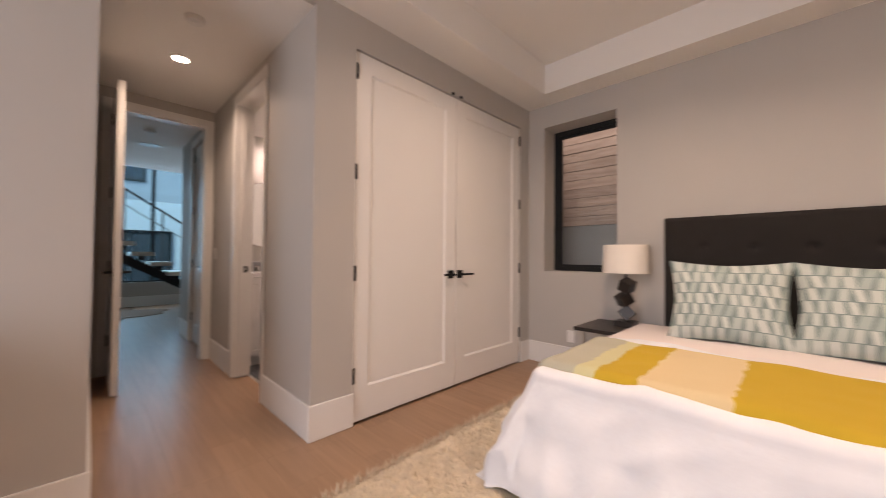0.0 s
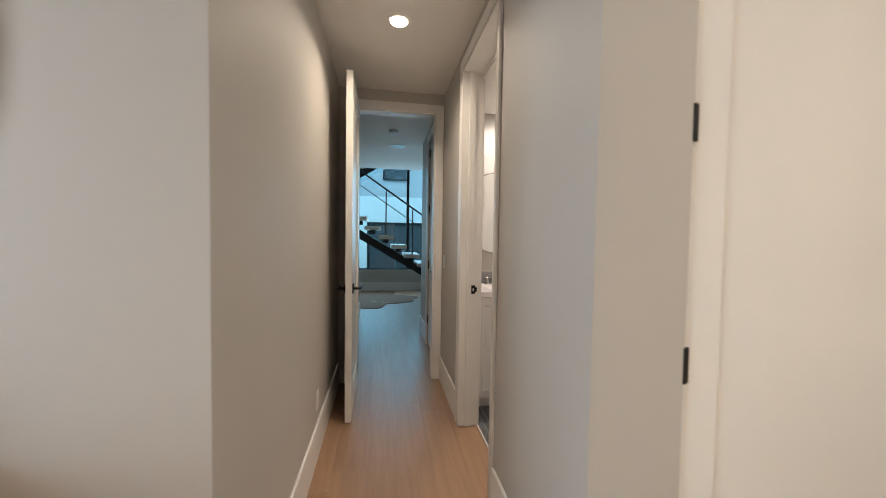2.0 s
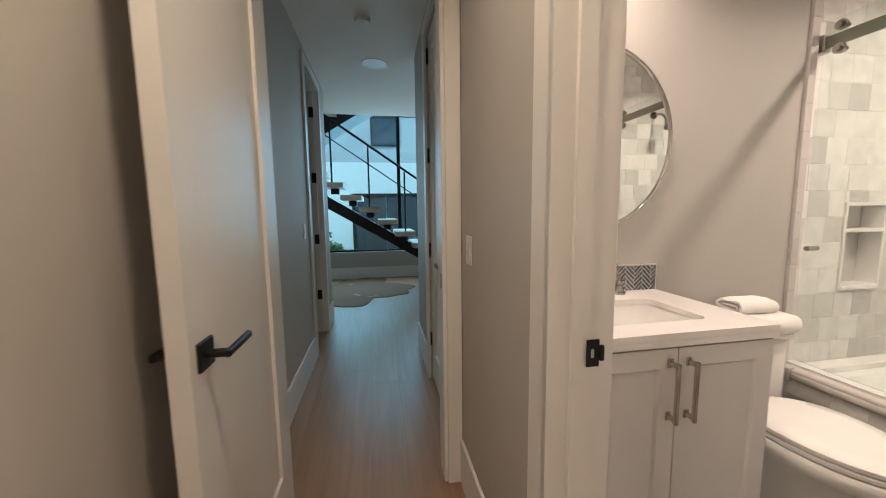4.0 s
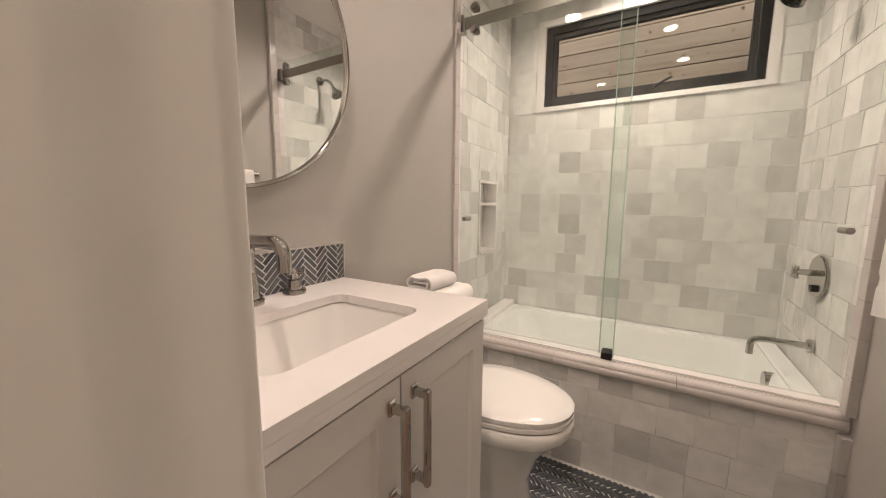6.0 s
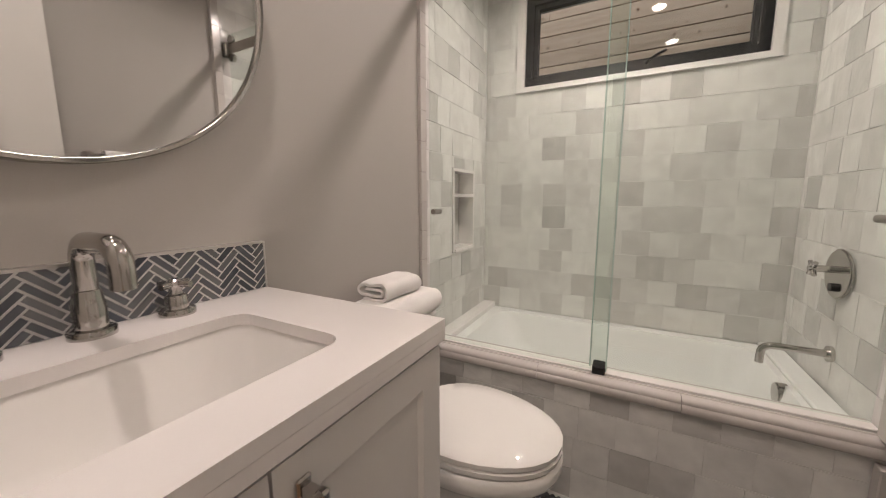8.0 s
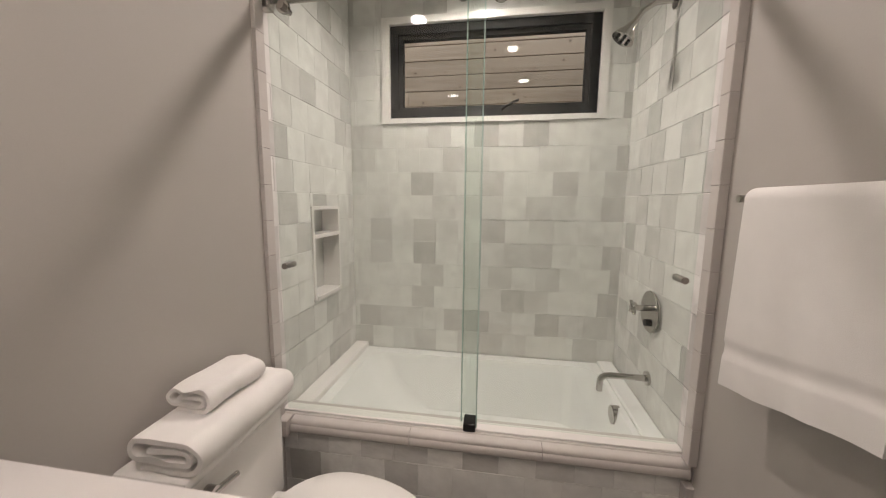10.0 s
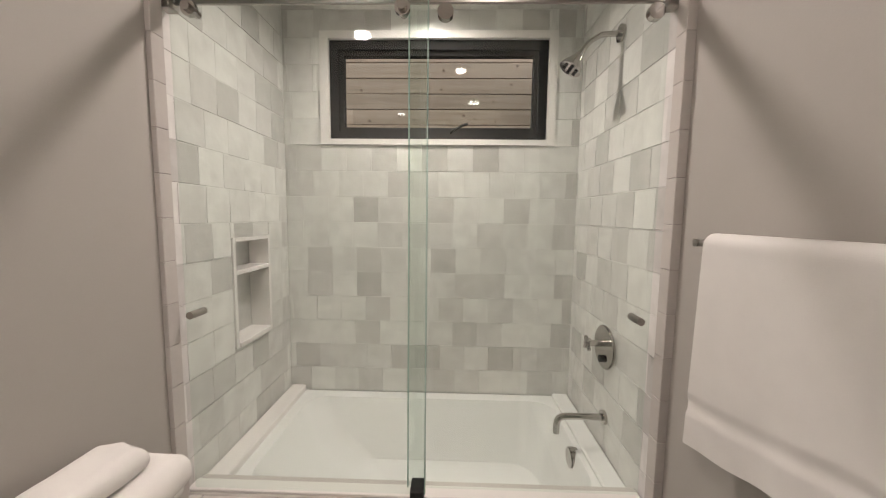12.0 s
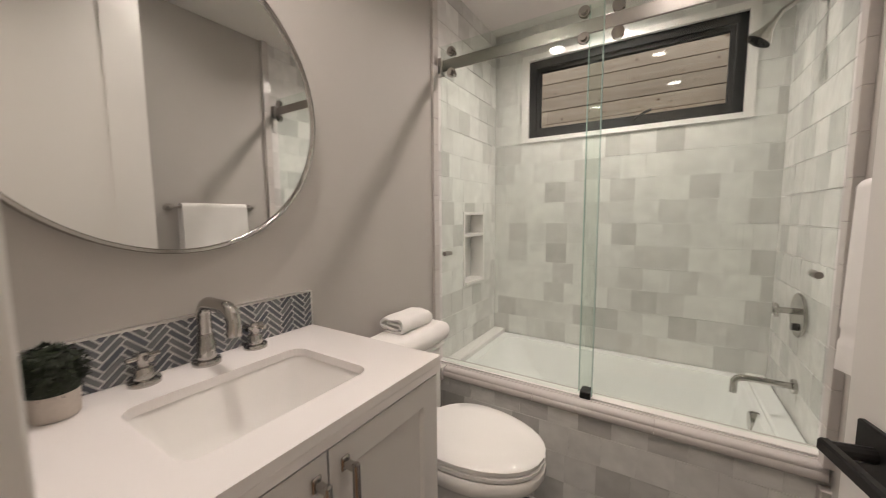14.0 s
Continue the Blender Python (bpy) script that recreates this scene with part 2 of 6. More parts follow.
PAINT = surface("wall_paint", (0.475, 0.448, 0.415), 0.62, vary=0.03, scale=1.6, bump=0.05, fine=260)
CEIL = surface("ceiling_paint", (0.80, 0.775, 0.74), 0.75, vary=0.03, scale=1.2, bump=0.05, fine=220)
TRIM = surface("white_trim_paint", (0.76, 0.74, 0.71), 0.38, vary=0.025, scale=2.5, bump=0.015, fine=160)
BLACK = surface("black_metal", (0.012, 0.011, 0.011), 0.42, metal=0.4, vary=0.2, bump=0.02)
FRAME = surface("black_window_frame", (0.005, 0.005, 0.0055), 0.8, vary=0.2, bump=0.01)
CHROME = surface("polished_nickel", (0.50, 0.48, 0.455), 0.12, metal=1.0, vary=0.05, bump=0.0, rvar=0.04)
STEEL = surface("brushed_steel", (0.40, 0.375, 0.345), 0.30, metal=1.0, vary=0.06, fine=300, stretch=(1, 0.05, 1), bump=0.02)
OAK = wood("oak_plank", (0.36, 0.22, 0.135), (0.29, 0.175, 0.105), "Y", 0.8, 0.34, 0.05)
OAKX = wood("walnut_console", (0.36, 0.18, 0.085), (0.20, 0.09, 0.04), "X", 0.9, 0.4, 0.04)
KNOT = surface("cedar_knot", (0.15, 0.085, 0.05), 0.8, vary=0.3, scale=60, bump=0.1)
CEDAR = wood("cedar_board", (0.55, 0.415, 0.325), (0.37, 0.265, 0.20), "Y", 0.7, 0.7, 0.16)
MIRRORWOOD = wood("mirror_frame_wood", (0.30, 0.13, 0.06), (0.16, 0.065, 0.03), "Z", 1.2, 0.4, 0.0)
MIRROR = surface("mirror_silver", (0.86, 0.87, 0.86), 0.02, metal=1.0, vary=0.0, bump=0.0, rvar=0.0)
GLASS = glass("clear_glass", (0.95, 0.985, 0.965))
PANE = glass("window_glass", (0.97, 0.985, 0.98))
# the cyan cast of the daylight is put into this glass tint
STAIRPANE = glass("daylight_tinted_glass", (0.60, 0.86, 0.96))
GLASSEDGE = surface("glass_edge", (0.42, 0.55, 0.50), 0.2, vary=0.1, bump=0.0)
TILE = zellige("zellige_tile")
GROUT = surface("pale_grout", (0.78, 0.765, 0.74), 0.85, vary=0.06, scale=8, bump=0.1, fine=400)
TRIMTILE = surface("glazed_edge_tile", (0.585, 0.55, 0.52), 0.2, vary=0.05, scale=9, bump=0.02, fine=60, rand=0.06)
QUARTZ = surface("white_quartz", (0.84, 0.805, 0.785), 0.22, vary=0.02, scale=5, bump=0.0, fine=300)
CERAMIC = surface("white_ceramic", (0.82, 0.80, 0.77), 0.1, vary=0.015, bump=0.0, rvar=0.03)
ACRYLIC = surface("tub_acrylic", (0.84, 0.84, 0.825), 0.16, vary=0.015, bump=0.0, rvar=0.04)
CAB = surface("cabinet_paint", (0.70, 0.675, 0.65), 0.4, vary=0.02, bump=0.01)
TOWEL = surface("white_terry", (0.84, 0.815, 0.785), 0.95, vary=0.04, scale=14, bump=0.16, fine=700)
MOSAIC = by_island("herringbone_glass", [(0.055, 0.064, 0.078), (0.125, 0.132, 0.142), (0.19, 0.192, 0.195), (0.085, 0.096, 0.118), (0.155, 0.160, 0.165)], 0.18)
FLOORMOSAIC = by_island("herringbone_floor", [(0.07, 0.08, 0.092), (0.13, 0.14, 0.15), (0.095, 0.105, 0.12)], 0.3)
LINEN = surface("white_linen", (0.76, 0.77, 0.79), 0.9, vary=0.03, scale=8, bump=0.18, fine=40)
SHEET = surface("blush_sheet", (0.78, 0.71, 0.68), 0.9, vary=0.03, scale=4, bump=0.08, fine=240)
HEADB = surface("dark_brown_upholstery", (0.011, 0.008, 0.0062), 0.85, vary=0.2, scale=10, bump=0.25, fine=420)
SHADE = surface("lamp_shade_linen", (0.80, 0.74, 0.66), 0.9, vary=0.03, bump=0.15, fine=420)
DARKWOOD = surface("black_brown_wood", (0.022, 0.016, 0.013), 0.38, vary=0.25, scale=12, bump=0.03, stretch=(1, 8, 1))
SHAG = surface("cream_shag", (0.66, 0.56, 0.42), 1.0, vary=0.22, scale=18, bump=0.8, fine=160)
PRINT = pillow_print("wedge_print_cotton")
THROW = throw_cloth("colour_block_knit")
MUSTARD = surface("mustard_fringe", (0.62, 0.43, 0.02), 0.95, vary=0.1)
HIDE = hide_spots("cow_hide")
MOSAICGROUT = surface("white_mosaic_grout", (0.80, 0.79, 0.77), 0.8, vary=0.04, scale=10, bump=0.05, fine=400)
EDGESTEEL = surface("satin_edge_steel", (0.78, 0.76, 0.73), 0.3, metal=1.0, vary=0.03)
STONEWARE = surface("pale_stoneware", (0.56, 0.50, 0.44), 0.6, vary=0.12, scale=16, bump=0.1)
PLASTIC = surface("white_plastic", (0.75, 0.73, 0.70), 0.4, vary=0.01, bump=0.0)
LEAF = by_island("leaf_green", [(0.03, 0.09, 0.012), (0.09, 0.19, 0.03), (0.05, 0.13, 0.02), (0.14, 0.26, 0.05)], 0.55)
DARKLEAF = by_island("plant_green", [(0.004, 0.007, 0.002), (0.010, 0.020, 0.004), (0.006, 0.012, 0.003)], 0.6)
BARK = surface("bark", (0.10, 0.075, 0.055), 0.9, vary=0.3, scale=20, bump=0.6)
STUCCO = surface("white_stucco", (0.78, 0.78, 0.77), 0.85, vary=0.04, scale=2, bump=0.2, fine=90)
# white stucco of the far houses, with dimmer light put into a grey colour
DIMSTUCCO = surface("dimmed_white_stucco", (0.40, 0.41, 0.41), 0.85, vary=0.05, scale=2, bump=0.2, fine=90)
CONCRETE = surface("grey_concrete", (0.30, 0.31, 0.30), 0.85, vary=0.12, scale=3, bump=0.15, fine=80)
DARKPANEL = surface("dark_grey_panel", (0.05, 0.055, 0.06), 0.5, vary=0.12, bump=0.03)
TREADWOOD = wood("pale_tread_oak", (0.62, 0.54, 0.46), (0.48, 0.40, 0.33), "Y", 1.0, 0.5, 0.08)
CANGLOW = glowing("lamp_lens", (1.0, 0.90, 0.76), 14.0)
CANGLOW_BATH = glowing("bath_lamp_lens", (1.0, 0.93, 0.82), 14.0)


# ---- mesh helpers ----
def box(bm, x0, x1, y0, y1, z0, z1, bevel=0.0, seg=1):
    r = bmesh.ops.create_cube(bm, size=1, matrix=Matrix.Translation(((x0 + x1) / 2, (y0 + y1) / 2, (z0 + z1) / 2)) @ Matrix.Diagonal((abs(x1 - x0), abs(y1 - y0), abs(z1 - z0), 1)))
    if bevel:
        es = {e for v in r["verts"] for e in v.link_edges}
        bmesh.ops.bevel(bm, geom=list(es), offset=bevel, segments=seg, affect="EDGES", profile=0.5)
    return bm


def bx(*a, bevel=0.0, seg=1):
    return box(bmesh.new(), *a, bevel=bevel, seg=seg)


def rod(bm, a, b, r, seg=16, r2=None):
    a, b = Vector(a), Vector(b)
    d = b - a
    m = Matrix.Translation((a + b) / 2) @ d.to_track_quat("Z", "Y").to_matrix().to_4x4()
    bmesh.ops.create_cone(bm, cap_ends=True, segments=seg, radius1=r, radius2=r if r2 is None else r2, depth=d.length, matrix=m)
    return bm


def tube(bm, pts, r, seg=12):
    """A round bar along points."""
    pts = [Vector(p) for p in pts]
    rings, up = [], None
    for i, p in enumerate(pts):
        d = (pts[min(i + 1, len(pts) - 1)] - pts[max(i - 1, 0)]).normalized()
        if up is None:
            up = d.orthogonal().normalized()
        up = (up - d * up.dot(d)).normalized()
        s = d.cross(up)
        rings.append([bm.verts.new(p + (up * math.cos(k * math.tau / seg) + s * math.sin(k * math.tau / seg)) * r) for k in range(seg)])
    for q, w in zip(rings, rings[1:]):
        for k in range(seg):
            bm.faces.new((q[k], q[(k + 1) % seg], w[(k + 1) % seg], w[k]))
    bm.faces.new(rings[0][::-1])
    bm.faces.new(rings[-1])
    return bm


def lathe(bm, prof, at=(0, 0, 0), seg=32, sx=1.0, sy=1.0):
    """A turned body from (radius, height) pairs."""
    at = Vector(at)
    rings = []
    for r, z in prof:
        rings.append([bm.verts.new(at + Vector((math.cos(k * math.tau / seg) * r * sx, math.sin(k * math.tau / seg) * r * sy, z))) for k in range(seg)])
    for q, w in zip(rings, rings[1:]):
        for k in range(seg):
            bm.faces.new((q[k], q[(k + 1) % seg], w[(k + 1) % seg], w[k]))
    bm.faces.new(rings[0][::-1])
    bm.faces.new(rings[-1])
    return bm


def loft(bm, rings, close=True):
    """Skin closed rings of equal count."""
    vs = [[bm.verts.new(p) for p in ring] for ring in rings]
    n = len(vs[0])
    for q, w in zip(vs, vs[1:]):
        for k in range(n):
            bm.faces.new((q[k], q[(k + 1) % n], w[(k + 1) % n], w[k]))
    if close:
        bm.faces.new(vs[0][::-1])
        bm.faces.new(vs[-1])
    return bm


def solid(xs, ys, zs, empty):
    """A block cut by openings: empty(cx, cy, cz) tells the cells that are open. Only outer faces are made."""
    bm = bmesh.new()
    nx, ny, nz = len(xs) - 1, len(ys) - 1, len(zs) - 1
    full = {(i, j, k) for i in range(nx) for j in range(ny) for k in range(nz)
            if not empty((xs[i] + xs[i + 1]) / 2, (ys[j] + ys[j + 1]) / 2, (zs[k] + zs[k + 1]) / 2)}
    vs = {}

    def v(i, j, k):
        if (i, j, k) not in vs:
            vs[i, j, k] = bm.verts.new((xs[i], ys[j], zs[k]))
        return vs[i, j, k]
    for i, j, k in full:
        for d, f in (((-1, 0, 0), ((0, 0, 0), (0, 0, 1), (0, 1, 1), (0, 1, 0))), ((1, 0, 0), ((1, 0, 0), (1, 1, 0), (1, 1, 1), (1, 0, 1))),
                     ((0, -1, 0), ((0, 0, 0), (1, 0, 0), (1, 0, 1), (0, 0, 1))), ((0, 1, 0), ((0, 1, 0), (0, 1, 1), (1, 1, 1), (1, 1, 0))),
                     ((0, 0, -1), ((0, 0, 0), (0, 1, 0), (1, 1, 0), (1, 0, 0))), ((0, 0, 1), ((0, 0, 1), (1, 0, 1), (1, 1, 1), (0, 1, 1)))):
            if (i + d[0], j + d[1], k + d[2]) not in full:
                bm.faces.new([v(i + a, j + b, k + c) for a, b, c in f])
    return bm


def mesh_of(name, bm, mat, smooth=False, turn=None):
    bmesh.ops.recalc_face_normals(bm, faces=bm.faces)
    me = bpy.data.meshes.new(name)
    if turn is not None:
        bm.transform(turn)
    bm.to_mesh(me)
    bm.free()
    me.materials.append(mat)
    if smooth:
        me.shade_smooth()
        me.set_sharp_from_angle(angle=radians(40))
    return me


def single(name, bm, mat, label="", category="", kind="", group="", smooth=False):
    """A thing of one mesh."""
    return tagged(new(name, mesh_of(name, bm, mat, smooth)), label, category, group, kind)


def thing(name, at, label, category, group="", kind="", turn=0):
    ob = new(name)
    ob.empty_display_size = 0.1
    ob.matrix_world = pose(*at, 0, 0, turn)
    return tagged(ob, label, category, group, kind)


def part(name, bm, material, parent, label="", smooth=False, local=False):
    """Links a bmesh as one mesh object under a thing or a part. The bmesh is in world places, or in the thing's own."""
    root = parent
    while root.parent:
        root = root.parent
    if not local:
        bm.transform(root.matrix_basis.inverted())
    ob = new(name, mesh_of(name, bm, material, smooth))
    ob.parent = parent
    if label:
        ob["label"] = label
    return ob


# ---- large structure ----
EX = 2.42       # inner face of the outer wall by the bed
HL = -0.918     # hall, wall on the side of the open door
BC = 2.40       # bathroom ceiling
HC = 2.60       # hall ceiling


def structure(name, bm, mat, label="", category=""):
    return single(name, bm, mat, label, category or name.split("_")[0], kind="structure")


structure("floor", solid([-4.1, -3.25, 2.76, 3.1], [-4.55, 4.0, 7.7], [-0.12, -0.014], lambda x, y, z: y < 4.0 and not -3.25 < x < 2.76), OAK, "oak floor", "floor")
structure("wall_mirror_side", bx(-3.25, -1.03, 0.03, 0.15, -0.02, 3.1), PAINT, "warm grey painted wall", "wall")
structure("wall_hall_west", solid([-1.03, HL], [0.03, 4.0, 4.66, 5.1], [-0.02, 2.44, 3.1], lambda x, y, z: 4.0 < y < 4.66 and z < 2.4), PAINT, "warm grey painted wall", "wall")
structure("wall_hall_east", solid([0, 0.126], [0.1, 0.80, 1.53, 2.67, 3.38, 4.1], [-0.02, 2.44, 3.1], lambda x, y, z: z < 2.4 and (0.80 < y < 1.53 or 2.67 < y < 3.38)), PAINT, "warm grey painted wall", "wall")
structure("wall_closet", solid([0, 0.28, 2.25, EX], [0, 0.1], [-0.02, 2.45, 3.1], lambda x, y, z: 0.28 < x < 2.25 and z < 2.4), PAINT, "warm grey painted wall", "wall")
structure("wall_closet_back", solid([0.126, 1.53, EX], [0.64, 0.70, 0.782], [-0.02, 3.0], lambda x, y, z: x > 1.53 and y > 0.7), PAINT, "warm grey painted wall", "wall")
structure("wall_vanity", solid([0.126, 1.53, EX], [2.18, 2.295, 2.36], [-0.02, 3.0], lambda x, y, z: x > 1.53 and y < 2.29), PAINT, "warm grey painted wall", "wall")
structure("wall_cross", solid([HL, -0.80, -0.07, 0.0], [2.36, 2.46], [-0.02, 2.43, 3.0], lambda x, y, z: -0.80 < x < -0.07 and z < 2.4), PAINT, "warm grey painted wall", "wall")
structure("wall_east", solid([EX, EX + 0.34], [-4.55, -0.90, -0.18, 0.3], [-0.3, 0.95, 2.45, 3.2], lambda x, y, z: -0.90 < y < -0.18 and 0.95 < z < 2.45), PAINT, "warm grey outer wall", "wall")
structure("wall_east_bath", solid([EX, EX + 0.12], [0.3, 0.936, 1.984, 2.9], [-0.3, 1.73, 2.196, 3.2], lambda x, y, z: 0.936 < y < 1.984 and 1.73 < z < 2.196), PAINT, "warm grey outer wall", "wall")
structure("wall_tub_back", solid([2.332, EX], [0.76, 0.936, 1.984, 2.18], [0, 1.73, 2.196, BC], lambda x, y, z: 0.936 < y < 1.984 and 1.73 < z < 2.196), GROUT, "grouted shower wall", "wall")
structure("wall_west", solid([-3.25, -3.1], [-4.55, -3.4, -0.75, 0.15], [-0.3, 0.25, 2.6, 3.2], lambda x, y, z: -3.4 < y < -0.75 and 0.25 < z < 2.6), PAINT, "warm grey outer wall", "wall")
structure("wall_south", bx(-3.25, EX + 0.2, -4.55, -4.4, -0.3, 3.2), PAINT, "warm grey painted wall", "wall")
structure("ceiling_hall", bx(HL, 0.0, 0.03, 2.36, HC, HC + 0.15), CEIL, "white hall ceiling", "ceiling")
structure("ceiling_passage", solid([-4.0, HL, 0.0, 3.0], [2.46, 4.1, 5.1, 6.08], [HC, HC + 0.15], lambda x, y, z: (x > 0 and y < 4.1) or (x < HL and y < 5.1)), CEIL, "white passage ceiling", "ceiling")
structure("ceiling_bathroom", bx(0.126, EX, 0.70, 2.295, BC, BC + 0.1), CEIL, "white bathroom ceiling", "ceiling")
structure("ceiling_bedroom", solid([-3.1, -2.7, 2.165, EX], [-4.4, -4.0, -0.325, 0.03], [2.68, 2.96, 3.1],
          lambda x, y, z: -2.7 < x < 2.165 and -4.0 < y < -0.325 and z < 2.96), CEIL, "white tray ceiling with a lower border", "ceiling")
structure("ceiling_closet", bx(0.14, EX, 0.1, 0.64, 2.6, 2.7), CEIL, "closet ceiling", "ceiling")
structure("header_hall", bx(HL, 0.0, 0.0, 0.03, HC, 2.68), PAINT, "painted header", "wall")
# stair hall
structure("wall_stair_window", solid([-4.0, -2.6, 1.3, 3.0], [7.6, 7.8], [-0.3, 0.50, 4.2, 4.8], lambda x, y, z: -2.6 < x < 1.3 and 0.5 < z < 4.2), PAINT, "low wall under a wide window", "wall")
structure("wall_stair_west", bx(-4.1, -4.0, 5.1, 7.8, -0.3, 4.8), PAINT, "painted wall", "wall")
structure("wall_stair_east", bx(3.0, 3.1, 4.1, 7.8, -0.3, 4.8), PAINT, "painted wall", "wall")
structure("wall_stair_near_west", bx(-4.0, -1.03, 5.0, 5.1, -0.3, 4.8), PAINT, "painted wall", "wall")
structure("wall_stair_near_east", bx(0.126, 3.0, 4.0, 4.1, -0.3, 4.8), PAINT, "painted wall", "wall")
structure("wall_stair_upper", bx(-4.0, 3.0, 5.98, 6.08, 2.75, 4.8), PAINT, "painted wall", "wall")
structure("ceiling_stair", bx(-4.0, 3.0, 5.98, 7.6, 4.7, 4.8), CEIL, "high white ceiling", "ceiling")
structure("floor_stair_hall", solid([-4.0, HL, 0.0, 3.0], [4.1, 5.1, 6.1, 7.6], [-0.014, -0.001], lambda x, y, z: (x < HL and y < 5.1) or (HL < x < 0 and y < 6.1)), OAK, "pale oak floor", "floor")
# room behind the open passage door
structure("wall_side_room", solid([-2.4, -2.3, -1.03], [3.2, 3.3, 5.3, 5.4], [-0.02, 2.6, 2.7], lambda x, y, z: x > -2.3 and 3.3 < y < 5.3 and z < 2.6), PAINT, "painted side room", "wall")


def baseboard(name, x0, x1, y0, y1, h=0.21):
    structure(name, bx(x0, x1, y0, y1, 0, h, bevel=0.003), TRIM, "tall white baseboard", "baseboard")


baseboard("baseboard", -3.1, HL + 0.014, 0.016, 0.03)
baseboard("baseboard", HL, HL + 0.014, 0.03, 2.30)
baseboard("baseboard", -0.014, 0.0, 0.0, 0.768)
baseboard("baseboard", -0.014, 0.28, -0.014, 0.0)
baseboard("baseboard", -0.014, 0.0, 1.62, 2.345)
baseboard("baseboard", 2.25, EX - 0.014, -0.014, 0.0)
baseboard("baseboard", EX - 0.014, EX, -4.4, 0.0)
baseboard("baseboard", HL, HL + 0.014, 2.48, 3.91)
baseboard("baseboard", HL, HL + 0.014, 4.75, 5.1)
baseboard("baseboard", -0.014, 0.0, 3.47, 4.1)
baseboard("baseboard", -4.0, 3.0, 7.586, 7.6)
baseboard("baseboard", -3.1, -3.086, -4.4, 0.016)
baseboard("baseboard", 0.145, 1.517, 0.782, 0.794, 0.14)


# ---- doors and trim ----
def panel_leaf(w, h, t=0.044, stile=0.12, top=0.12, bottom=0.21):
    """A one-panel door leaf from x 0 to w, y 0 to t, standing on z 0, with a recessed panel on both faces."""
    r, q = min(0.012, t * 0.35), min(0.014, t * 0.4)
    xs, zs = (stile, w - stile), (bottom, h - top)
    bm = solid([0, *xs, w], [0, r, t - r, t], [0, *zs, h], lambda x, y, z: xs[0] < x < xs[1] and zs[0] < z < zs[1] and not r < y < t - r)
    for v in bm.verts:
        if 0 < v.co.y < t and any(abs(v.co.x - c) < 1e-5 for c in xs) and any(abs(v.co.z - c) < 1e-5 for c in zs):
            v.co.x += q if abs(v.co.x - xs[0]) < 1e-5 else -q
            v.co.z += q if abs(v.co.z - zs[0]) < 1e-5 else -q
    return bm


def lever(parent, m, flip=1):
    """A black lever on a square rose; the plate lies in the plane y = 0 of m and looks along -y."""
    rose = bx(-0.033, 0.033, -0.009, 0, -0.033, 0.033, bevel=0.002)
    rose.transform(m)
    r = part("rose", rose, BLACK, parent, "black square rose", local=True)
    bar = bmesh.new()
    rod(bar, (0, -0.005, 0), (0, -0.05, 0), 0.010, 12)
    box(bar, min(-0.012 * flip, 0.125 * flip), max(-0.012 * flip, 0.125 * flip), -0.060, -0.046, -0.009, 0.009, bevel=0.003)
    bar.transform(m)
    part("lever", bar, BLACK, r, local=True)


def hinge(parent, x, y, z, along="z"):
    bm = bmesh.new()
    rod(bm, (x, y, z - 0.05), (x, y, z + 0.05), 0.009, 10)
    box(bm, x - 0.016, x + 0.016, y - 0.002, y + 0.004, z - 0.05, z + 0.05)
    part("hinge", bm, BLACK, parent, "black butt hinge", local=True)


def leaf_door(name, at, turn, w, h, hinge_y, label, levers=(), hinge_x=-0.008):
    d = thing(name, at, label, "door", kind="structure", turn=turn)
    part("door_leaf", panel_leaf(w, h), TRIM, d, local=True)
    for hz in (0.30, 0.965, 1.63, 2.295):
        hinge(d, hinge_x, hinge_y, hz)
    for m, f in levers:
        lever(d, m, f)
    return d


# closet pair: closed, faces the bed
c1 = leaf_door("door_closet", (0.283, 0.012, 0.012), 0, 0.977, 2.43, -0.006, "closed white one-panel closet door with black lever", [(pose(0.917, 0, 0.93), -1)], hinge_x=0.0)
c2 = leaf_door("door_closet", (1.267, 0.012, 0.012), 0, 0.977, 2.43, -0.006, "closed white one-panel closet door with black lever", [(pose(0.046, 0, 0.93), 1)], hinge_x=0.977)
for x in (1.20, 1.30):
    single("door_catch", bx(x - 0.014, x + 0.014, -0.012, 0.004, 2.452, 2.472, bevel=0.003), BLACK, "small black ball catch above the closet doors", "door catch", group="closet catches")
# passage door: open along the hall wall
leaf_door("door_passage", (-0.79, 2.352, 0.012), -90, 0.70, 2.42, -0.004, "white one-panel passage door standing open against the wall",
          [(pose(0.642, 0.044, 0.935, 0, 0, 180), 1), (pose(0.642, 0, 0.935), -1)])
# bathroom door: open into the room
bd = leaf_door("door_bathroom", (0.128, 0.808, 0.012), 12.3, 0.71, 2.42, 0.05,
               "white one-panel bathroom door standing open", [(pose(0.645, 0.044, 0.935, 0, 0, 180), 1), (pose(0.645, 0, 0.935), -1)])
# closed door further along the passage
leaf_door("door_linen", (0.015, 3.375, 0.012), -90, 0.70, 2.42, -0.006, "closed white one-panel door in the passage", [(pose(0.64, 0, 0.935), -1)])



